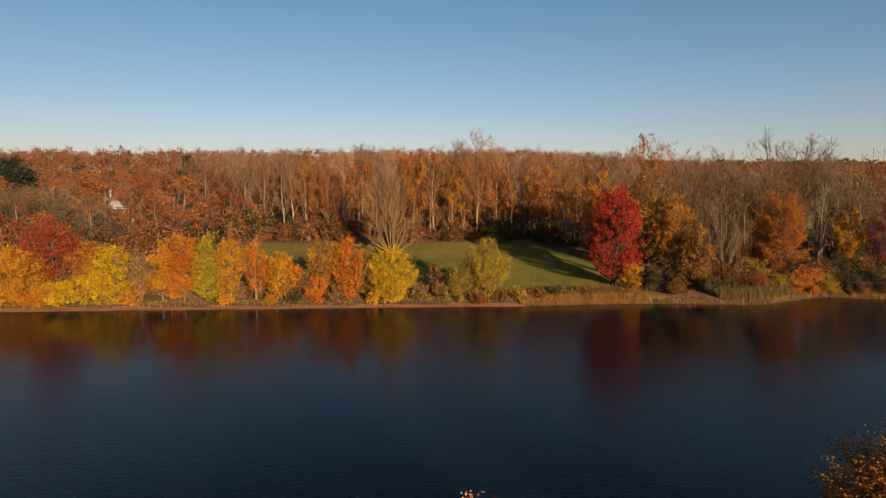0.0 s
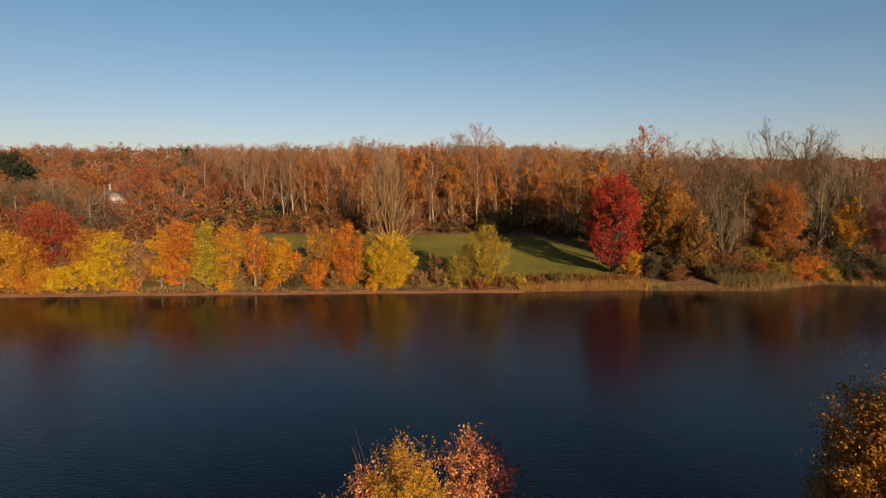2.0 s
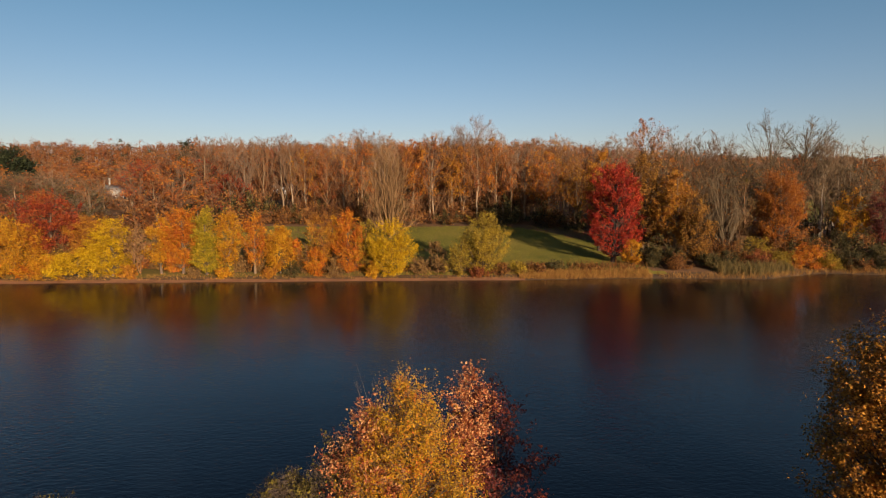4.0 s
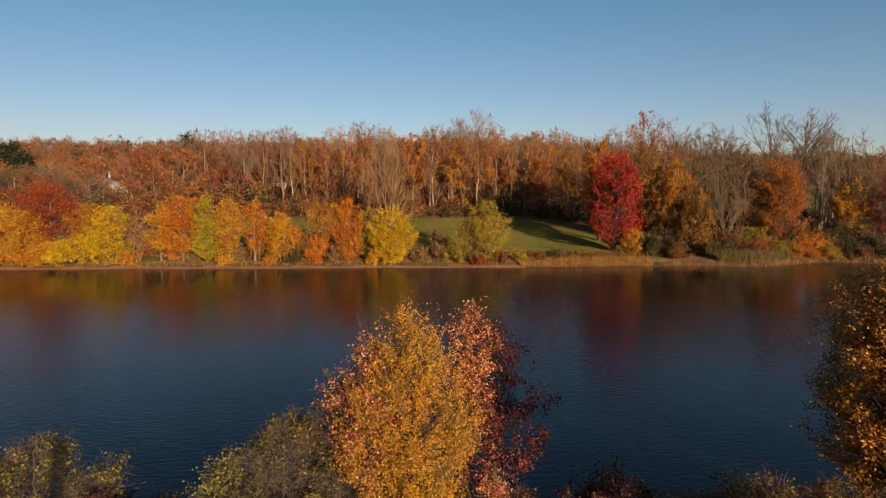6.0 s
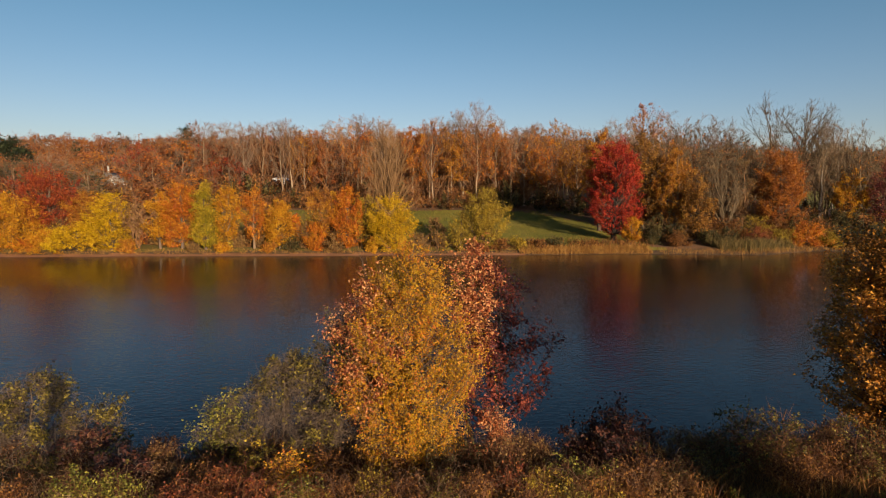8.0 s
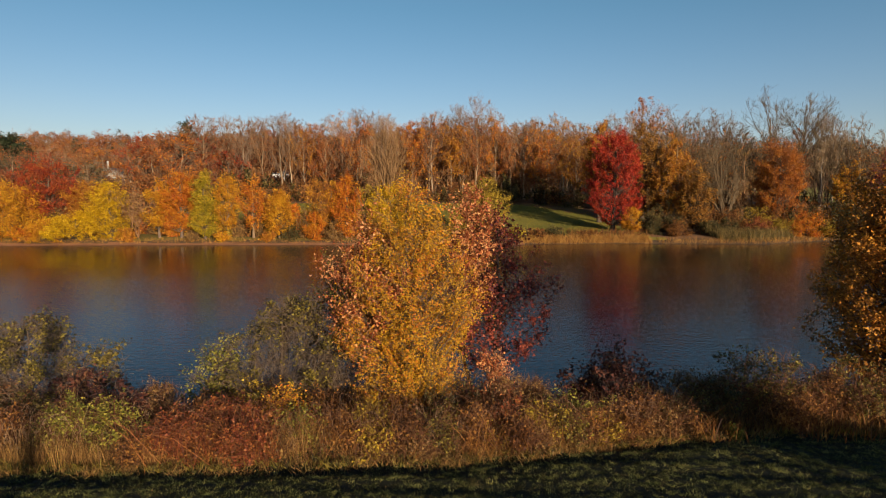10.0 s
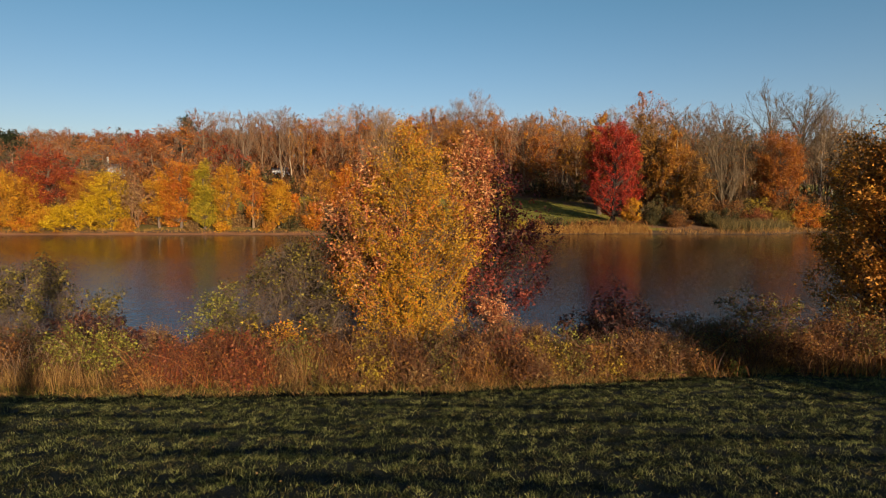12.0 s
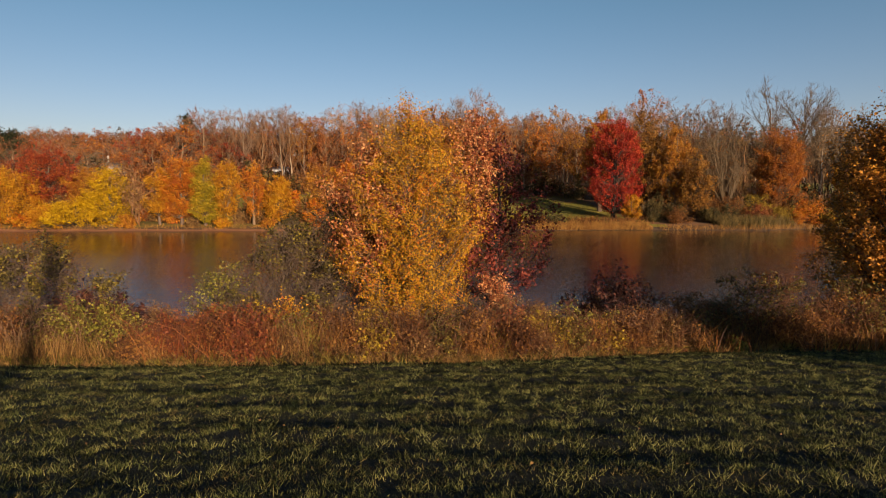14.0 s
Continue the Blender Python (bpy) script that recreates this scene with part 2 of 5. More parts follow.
SIDING = plain_material("grey_siding", (0.16, 0.155, 0.15), (0.24, 0.235, 0.22), 1.5, 0.7)
WHITE_PAINT = plain_material("white_paint", (0.72, 0.71, 0.68), (0.82, 0.81, 0.78), 1.0, 0.6)
PALE_ROOF = plain_material("pale_roof", (0.27, 0.245, 0.2), (0.44, 0.4, 0.33), 1.5, 0.7)
SHINGLE = plain_material("roof_shingle", (0.10, 0.095, 0.09), (0.2, 0.19, 0.18), 3.0, 0.85)
DARK_GLASS = plain_material("window_glass", (0.02, 0.025, 0.03), (0.03, 0.035, 0.04), 1.0, 0.08)
STEEL = plain_material("galvanised_steel", (0.16, 0.16, 0.16), (0.26, 0.26, 0.26), 2.0, 0.6, 0.3)

# ---- the land and the lake ----
FAR_X = [-300, -65, -49, -28, -7, 10, 19, 28, 37, 50, 56, 63, 67, 72, 300]
FAR_Y = [80, 87, 88.2, 89.2, 90.6, 91.1, 92, 93, 93, 92.2, 95.5, 99.0, 98.2, 97.0, 92]


def ease(a, b, v):
    t = np.clip((v - a) / (b - a), 0.0, 1.0)
    return t * t * (3 - 2 * t)


def lawn_edge(x):
    """How far the lawn reaches: it runs on further beside the bronze tree."""
    return np.interp(x, [-14, -8, -5, -2, 0, 2, 4, 6, 8, 10, 14], [12.4, 12.45, 12.6, 12.85, 13.1, 13.6, 14.3, 15.0, 15.5, 15.65, 15.6])


def down_bank(x, y):
    """Carries a place on the bank, laid out for the straight edge, to the real one."""
    edge = lawn_edge(x)
    return edge + (y - 12.3) * (20.9 - edge) / 8.6


def ground_height(x, y):
    """Height of the land at x, y: lawn, bank, lake bed, meadow and wooded hill."""
    x, y = np.asarray(x, float), np.asarray(y, float)
    edge = lawn_edge(x)
    foot = 3.7 - 0.15 * edge
    near = np.where(y < edge, 3.7 - 0.15 * y, foot - (foot - 0.006) / (20.9 - edge) * (y - edge))
    near = near + np.where((y > 2) & (y < edge + 0.1), 0.028 * np.sin(5.6 * y + 0.5 * np.sin(0.9 * x) + 0.22 * x) * (0.6 + 0.5 * np.sin(0.7 * x + 1.3 * y)), 0.0)
    near = near - 0.07 * ease(edge - 1.6, edge - 0.5, y) * ease(20.9, 18, y)
    near = np.where(y < -60, 12.7 + 0.02 * (-60 - y), near)
    far_y = np.interp(x, FAR_X, FAR_Y)
    d = y - far_y
    rise = 0.02 + 0.68 * ease(0, 4, d) + 0.100 * np.clip(d - 3, 0, 55) + 0.06 * np.clip(d - 58, 0, 60)
    side = ease(0.15, 0.45, x / np.maximum(y, 1))
    rise = rise + (15 - 7 * side) * ease(225, 315, y) + 9 * side * ease(330, 480, y)
    rise = rise - 10 * ease(420, 900, y)
    bed = np.maximum(-2.5, -np.minimum(0.35 * (y - 20.9), -0.35 * d) + 0.0)
    low = np.where(y < 55, np.minimum(0.02, -0.28 * (y - 20.9)), np.minimum(0.02, 0.4 * d + 0.02))
    h = np.where(y < 20.9, near, np.where(d > 0, rise, np.maximum(low, -2.5)))
    return h + 14 * ease(260, 420, np.abs(x)) * ease(15, 30, y) * ease(115, 85, y)


def quad_mesh(name, verts, faces):
    """A mesh from an array of corners and one or more arrays of three- or four-cornered faces."""
    verts = np.asarray(verts, np.float32)
    faces = [np.asarray(f, np.int32) for f in (faces if isinstance(faces, list) else [faces])]
    loops = np.concatenate([f.ravel() for f in faces])
    sizes = np.concatenate([np.full(len(f), f.shape[1], np.int32) for f in faces])
    me = bpy.data.meshes.new(name)
    me.vertices.add(len(verts))
    me.vertices.foreach_set("co", verts.ravel())
    me.loops.add(len(loops))
    me.loops.foreach_set("vertex_index", loops)
    me.polygons.add(len(sizes))
    me.polygons.foreach_set("loop_start", np.concatenate([[0], np.cumsum(sizes)[:-1]]).astype(np.int32))
    me.update(calc_edges=True)
    return me


def part(name, mesh, material, parent=None, label=""):
    """Links a mesh as one object under a thing or a part."""
    ob = new(name, mesh)
    if material is not None:
        mesh.materials.append(material)
    ob.parent = parent
    return tagged(ob, label)


def build_ground():
    xs = np.unique(np.concatenate([np.linspace(-3500, -320, 12), np.linspace(-320, -90, 24), np.linspace(-90, -24, 34),
                                   np.linspace(-24, 24, 65), np.linspace(24, 90, 34), np.linspace(90, 320, 24), np.linspace(320, 3500, 12)]))
    ys = np.unique(np.concatenate([np.linspace(-3000, -100, 10), np.linspace(-100, 0, 21), np.linspace(0, 4, 9), np.linspace(4, 12.6, 70), np.linspace(12.6, 16, 28), np.linspace(16, 24, 14), np.linspace(24, 80, 12),
                                   np.linspace(80, 102, 34), np.linspace(102, 160, 30), np.linspace(160, 520, 50), np.linspace(520, 4500, 12)]))
    gx, gy = np.meshgrid(xs, ys)
    gz = ground_height(gx, gy)
    flat = np.stack([gx.ravel(), gy.ravel(), gz.ravel()], 1)
    for i, (x, y, z) in enumerate(flat):
        if abs(x) < 100 and 90 < y < 200:
            flat[i, 2] = z + 0.10 * noise.noise((x * 0.5, y * 0.5, 3.0)) * min(1.0, max(0.15, abs(z)))
    nx, ny = len(xs), len(ys)
    i, j = np.meshgrid(np.arange(nx - 1), np.arange(ny - 1))
    a = (j * nx + i).ravel()
    me = quad_mesh("ground", flat, np.stack([a, a + 1, a + nx + 1, a + nx], 1))
    cx, cy = (gx[:-1, :-1] + gx[1:, 1:]).ravel() / 2, (gy[:-1, :-1] + gy[1:, 1:]).ravel() / 2
    d = cy - np.interp(cx, FAR_X, FAR_Y)
    kind = np.full(len(cx), 4)
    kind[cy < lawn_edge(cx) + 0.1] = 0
    kind[(cy >= lawn_edge(cx) + 0.1) & (cy < 60)] = 1
    kind[(d > -30) & (d < 3.0) & (cy > 60)] = 1
    kind[(d > -30) & (d < 1.5) & (cy > 60) & (cx < 13)] = 2
    edge = np.interp(cx, [-200, -60, -45, 0, 13, 20, 29, 34, 45], [90, 122, 137, 139, 141, 136, 124, 97, 92])
    kind[(d >= 2.6) & (cy < edge)] = 3
    kind[(kind == 3) & (cx + 0.12 * (cy - 95) < -9)] = 5
    kind[(cx > 90) & (cy > 150) & (cy < 230)] = 3
    for mat in (LAWN_SHADE_SOIL, BANK_SOIL, SHORE_SAND, MEADOW_SOIL, WOOD_FLOOR, DRY_MEADOW):
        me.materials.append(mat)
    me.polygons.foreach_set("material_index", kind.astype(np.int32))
    me.polygons.foreach_set("use_smooth", np.ones(len(kind), bool))
    tagged(new("ground", me), "grassy lake banks rising to a wooded hill", "ground", kind="structure")


build_ground()
lake_x, lake_y = np.linspace(-420, 420, 9), np.linspace(19, 112, 4)
lx, ly = np.meshgrid(lake_x, lake_y)
cell = np.array([[j * 9 + i, j * 9 + i + 1, j * 9 + i + 10, j * 9 + i + 9] for j in range(3) for i in range(8)])
tagged(part("water", quad_mesh("water", np.stack([lx.ravel(), ly.ravel(), np.zeros(36)], 1), cell), WATER), "dark blue lake water with faint ripples", "lake", kind="structure")

# ---- how trees, shrubs and grasses grow ----
def unit(v):
    return v / np.maximum(np.linalg.norm(v, axis=-1, keepdims=True), 1e-9)


def sticks(a, b, ra, rb, sides=4):
    """Tapered round sticks from the points a to the points b."""
    a, b = np.asarray(a, float).reshape(-1, 3), np.asarray(b, float).reshape(-1, 3)
    ra, rb = np.broadcast_to(ra, len(a)), np.broadcast_to(rb, len(a))
    w = unit(b - a)
    ref = np.where(np.abs(w[:, 2:3]) > 0.9, [[1.0, 0, 0]], [[0, 0, 1.0]])
    u = unit(np.cross(w, ref))
    v = np.cross(w, u)
    ang = np.arange(sides) * 2 * math.pi / sides
    ring = np.cos(ang)[None, :, None] * u[:, None] + np.sin(ang)[None, :, None] * v[:, None]
    low, high = a[:, None] + ring * ra[:, None, None], b[:, None] + ring * rb[:, None, None]
    verts = np.concatenate([low, high], 1).reshape(-1, 3)
    k = np.arange(sides)
    face = np.stack([k, (k + 1) % sides, (k + 1) % sides + sides, k + sides], 1)
    quads = (np.arange(len(a)) * 2 * sides)[:, None, None] + face[None]
    return verts, quads.reshape(-1, 4)


def ribbons(a, b, ra, rb, rng):
    """Twigs too fine to look round: slim flat strips turned at random."""
    side = unit(np.cross(b - a, rng.normal(size=a.shape)))
    ra, rb = np.broadcast_to(ra, len(a))[:, None], np.broadcast_to(rb, len(a))[:, None]
    verts = np.stack([a - side * ra, a + side * ra, b], 1)
    return verts.reshape(-1, 3), np.arange(len(a) * 3).reshape(-1, 3)


def tube(pts, rad, sides=7):
    """One connected tapered tube along the points, closed at its tip."""
    pts, rad = np.asarray(pts, float), np.asarray(rad, float)
    way = unit(np.gradient(pts, axis=0))
    u = unit(np.cross(way, [[0.31, 0.95, 0.05]]))
    v = np.cross(way, u)
    ang = np.arange(sides) * 2 * math.pi / sides
    verts = (pts[:, None] + (np.cos(ang)[None, :, None] * u[:, None] + np.sin(ang)[None, :, None] * v[:, None]) * rad[:, None, None]).reshape(-1, 3)
    k, rows = np.arange(sides), np.arange(len(pts) - 1) * sides
    face = np.stack([k, (k + 1) % sides, (k + 1) % sides + sides, k + sides], 1)
    return verts, (rows[:, None, None] + face[None]).reshape(-1, 4)


def leaves(c, n, size, rng, width=0.36, fold=0.12):
    """Pointed leaves, lightly folded, at the points c, facing along n."""
    n = unit(n)
    t = unit(np.cross(n, unit(rng.normal(size=n.shape))))
    b = np.cross(n, t)
    s = (size * rng.uniform(0.65, 1.35, len(c)))[:, None]
    if fold is None:
        verts = np.stack([c - t * s * 0.5 - b * s * width, c + t * s * 0.6, c - t * s * 0.4 + b * s * width * 1.3], 1)
        return verts.reshape(-1, 3), np.arange(len(c) * 3).reshape(-1, 3)
    lift = n * s * fold
    verts = np.stack([c - t * s * 0.5, c + b * s * width + lift, c + t * s * 0.5, c - b * s * width + lift], 1)
    return verts.reshape(-1, 3), np.arange(len(c) * 4).reshape(-1, 4)


def blades(base, tip, width, rng, simple=False):
    """Grass blades: slim bent leaves of two faces from base to tip."""
    way = tip - base
    side = unit(np.cross(way, unit(rng.normal(size=way.shape)) + np.array([0, 0, 0.3])))
    mid = base + way * 0.55 + np.array([0, 0, 1.0]) * np.linalg.norm(way, axis=1, keepdims=True) * 0.12
    w = np.broadcast_to(width, len(base))[:, None] * 0.5
    if simple:
        verts = np.stack([base - side * w, base + side * w, tip], 1)
        return verts.reshape(-1, 3), np.arange(len(base) * 3).reshape(-1, 3)
    verts = np.stack([base - side * w, base + side * w, mid + side * w * 0.8, mid - side * w * 0.8, tip + side * w * 0.1, tip - side * w * 0.1], 1)
    k = np.arange(len(base))[:, None] * 6
    quads = np.concatenate([k + np.array([[0, 1, 2, 3]]), k + np.array([[3, 2, 4, 5]])])
    return verts.reshape(-1, 3), quads


def joined(pieces):
    verts, faces, at = [], {3: [], 4: []}, 0
    for v, found in pieces:
        verts.append(v)
        for f in found if isinstance(found, list) else [found]:
            faces[f.shape[1]].append(f + at)
        at += len(v)
    return np.concatenate(verts), [np.concatenate(f) for f in faces.values() if f]


PROFILE = {
    "oval": lambda u: np.sin(math.pi * np.clip(u, 0.01, 0.99) ** 0.85) ** 0.55,
    "cone": lambda u: (1 - u) ** 0.75 * np.minimum(1, u * 6 + 0.3),
    "egg": lambda u: np.sin(math.pi * np.clip(u, 0.01, 0.99) ** 0.6) ** 0.7,
    "vase": lambda u: 0.25 + 0.75 * np.sin(math.pi * np.clip(u, 0.01, 0.99) ** 1.5) ** 0.6,
    "broad": lambda u: np.sin(math.pi * np.clip(u, 0.01, 0.99) ** 1.15) ** 0.42,
    "crown": lambda u: np.minimum(1, 0.5 + 1.2 * u) * np.sqrt(np.clip(1 - 0.72 * (np.clip(u - 0.4, 0, 1) / 0.6) ** 2, 0, 1)),
    "drop": lambda u: np.sin(math.pi * np.clip(u, 0.01, 0.99) ** 0.7) ** 0.65,
    "fan": lambda u: 0.12 + 0.88 * (1 - u) ** 0.6,
    "dome": lambda u: np.sqrt(np.clip(1 - u * u, 0, 1)),
}


def crown_frame(rng, h, r, base, clumps, profile, lean=(0, 0), lobes=0.28):
    """Centres of a crown's leaf clumps, and how far out (0 to 1) each lies."""
    u = np.empty(0)
    while len(u) < clumps:
        tries = rng.uniform(0, 1, clumps * 3)
        u = np.concatenate([u, tries[rng.uniform(0, 1, clumps * 3) < PROFILE[profile](tries)]])
    u = u[:clumps]
    az = rng.uniform(0, 2 * math.pi, clumps)
    p = rng.uniform(0, 6.28, 4)
    wave = 1 + lobes * (np.sin(2 * az + p[0] + 3 * u) * 0.5 + np.sin(3 * az + p[1] - 7 * u) * 0.5 + 0.5 * np.sin(11 * u + p[2] + az))
    out = np.clip(rng.uniform(0.05, 1, clumps) ** 0.45, 0, 1)
    rad = r * PROFILE[profile](u) * wave * out
    z = h * (base + (1 - base) * u)
    c = np.stack([rad * np.cos(az) + lean[0] * u * h, rad * np.sin(az) + lean[1] * u * h, z], 1)
    return c, out


def limbs_to(rng, targets, h, trunk_r, lean, thin=0.4, low=0.0):
    """Trunk and bent limbs that reach the clumps, and the way in which each limb arrives."""
    def axis(z):
        return np.stack([lean[0] * z, lean[1] * z, z], -1)
    n = 7
    zs = np.linspace(0, 0.93 * h, n)
    pts = axis(zs) + np.concatenate([np.zeros((1, 3)), rng.normal(size=(n - 1, 3)) * [0.012 * h, 0.012 * h, 0]])
    rad = trunk_r * (1 - zs / h) ** 0.9 + 0.008
    rad[0] *= 1.35
    trunk = tube(pts, rad)
    flat = np.hypot(targets[:, 0] - lean[0] * targets[:, 2], targets[:, 1] - lean[1] * targets[:, 2])
    z0 = np.clip(targets[:, 2] - flat * rng.uniform(0.5, 1.3, len(targets)), max(0.06, low) * h, 0.9 * h)
    a = np.stack([np.interp(z0, zs, pts[:, k]) for k in range(3)], 1)
    m = a + (targets - a) * 0.5 + np.stack([rng.normal(size=len(a)) * 0.05 * flat, rng.normal(size=len(a)) * 0.05 * flat, -0.10 * flat], 1)
    r0 = np.interp(z0, zs, rad) * thin * rng.uniform(0.5, 1, len(a))
    return trunk, joined([sticks(a, m, r0, r0 * 0.6, 4), sticks(m, targets, r0 * 0.6, r0 * 0.2 + 0.003, 3)]), unit(targets - m)


def sprays(rng, c, way, spread, twigs, flat):
    """Twigs of a spray at each point c: they leave both sides of a bough that runs along way."""
    k = np.repeat(np.arange(len(c)), twigs)
    size = (spread * rng.uniform(0.7, 1.35, len(c)))[k][:, None]
    d = way[k]
    side = unit(np.cross(d, np.array([0, 0, 1.0])) + rng.normal(size=(len(c), 3))[k] * 0.35) * rng.choice([-1.0, 1.0], len(k))[:, None]
    a = c[k] + d * size * rng.uniform(-1.0, 0.55, (len(k), 1)) + rng.normal(size=(len(k), 3)) * size * 0.16 * [1, 1, flat]
    turn = unit(d * rng.uniform(0.3, 1.1, (len(k), 1)) + side * rng.uniform(0.2, 1.0, (len(k), 1)) + rng.normal(size=(len(k), 3)) * 0.3 * flat + [0, 0, 0.12])
    return k, a, a + turn * size * rng.uniform(0.45, 1.0, (len(k), 1))


def foliage(rng, k, a, b, count, size, up=0.45, width=0.36, uneven=0.55, fold=None):
    """Leaves set along the twigs from a to b; some boughs (k) are full, others thin."""
    weight = np.exp(rng.normal(size=k.max() + 1) * uneven)[k]
    pick = rng.choice(len(a), count, p=weight / weight.sum())
    along = rng.uniform(0.05, 1.08, (count, 1))
    pos = a[pick] + (b[pick] - a[pick]) * along + rng.normal(size=(count, 3)) * (size * 0.5 + 0.11 * np.linalg.norm(b - a, axis=1)[pick][:, None])
    face = unit(b[pick] - a[pick]) * 0.35 + np.array([0, 0, up]) + rng.normal(size=(count, 3)) * 0.55
    return leaves(pos, face, size, rng, width, fold)


def fine_twigs(rng, c, per, length, thick, up=0.4):
    k = np.repeat(np.arange(len(c)), per)
    way = unit(rng.normal(size=(len(k), 3)) + np.array([0, 0, up]))
    a = c[k] + rng.normal(size=(len(k), 3)) * length * 0.3
    return ribbons(a, a + way * length * rng.uniform(0.4, 1.2, (len(k), 1)), thick * 1.2, thick * 0.4, rng)


def leafy_tree(name, x, y, h, r, leaf, label, category="tree", bark=None, base=0.15, clumps=150, per=120, size=0.155, spread=None, profile="oval",
               flat=0.6, lean=(0, 0), trunk=None, twigs=0, twig_len=0.8, group="", seed=0, z=None, lobes=0.2, width=0.4, trunk_bark=None, uneven=0.3, sprig=6, rim=0.0):
    rng = np.random.default_rng(seed)
    bark = bark or BARK_BROWN
    spread = spread or 0.22 * r + 0.22
    c, out = crown_frame(rng, h - 0.4 * spread, max(r - 0.6 * spread, 0.3 * r), base, clumps, profile, lean, lobes)
    stem, limbs, way = limbs_to(rng, c, h, trunk or (0.018 * h + 0.02), lean, low=base * 0.7)
    k, a, b = sprays(rng, c, way, spread, sprig, flat)
    top = new(name)
    top.empty_display_size = 0.3
    top.matrix_world = pose(x, y, (float(ground_height(x, y)) - 0.05) if z is None else z)
    part("trunk", quad_mesh("trunk", *stem), trunk_bark or bark, top)
    fine = 0.003 + 0.008 * size
    limbs = joined([limbs, ribbons(a, b, fine * 1.3, fine * 0.4, rng)] + ([fine_twigs(rng, c, twigs, twig_len, 0.004 + 0.011 * size)] if twigs else []))
    tagged(part("branching", quad_mesh("branching", *limbs), bark, top), kind="stuff")
    if rim:
        outer = (np.hypot(a[:, 0], a[:, 1]) / r) ** 2 + (a[:, 2] / h) ** 2 > rim * rng.uniform(0.5, 1.15, len(a))
        k, a, b = k[outer], a[outer], b[outer]
    part("crown", quad_mesh("crown", *foliage(rng, k, a, b, clumps * per, size, width=width, uneven=uneven, fold=0.12 if 0.1 < size < 0.14 else None)), LEAF[leaf], top)
    return tagged(top, label, category, group)


def bow(p0, p1, p2, t):
    t = np.asarray(t)[..., None]
    return p0 * (1 - t) ** 2 + p1 * 2 * t * (1 - t) + p2 * t * t


def side_shoots(rng, a, b, each, low, angle, length, up):
    """Shoots that leave the pieces a-b at an angle: their starts and ends, and the piece of each."""
    k = np.repeat(np.arange(len(a)), each)
    way, span = unit(b - a)[k], np.linalg.norm(b - a, axis=1, keepdims=True)[k]
    t = rng.uniform(low, 1.0, (len(k), 1))
    side = unit(np.cross(way, rng.normal(size=(len(k), 3))))
    turn = rng.uniform(*angle, (len(k), 1))
    d = unit(way * np.cos(turn) + side * np.sin(turn) + [0, 0, up])
    start = a[k] + (b - a)[k] * t
    return k, start, start + d * span * rng.uniform(*length, (len(k), 1)) * (1.25 - 0.5 * t)


def rounded(p, x, y, z, r, h):
    """Draws points that stick out of a crown's dome (centre x, y, z, radius r, rise h) back towards it."""
    v = (p - np.array([x, y, z])) / [r, r, h]
    q = np.linalg.norm(v, axis=1, keepdims=True)
    k = np.where((q > 1) & (v[:, 2:] > 0), (1 + 0.5 * (q - 1)) / np.maximum(q, 1e-6), 1.0)
    return np.array([x, y, z]) + v * k * [r, r, h]


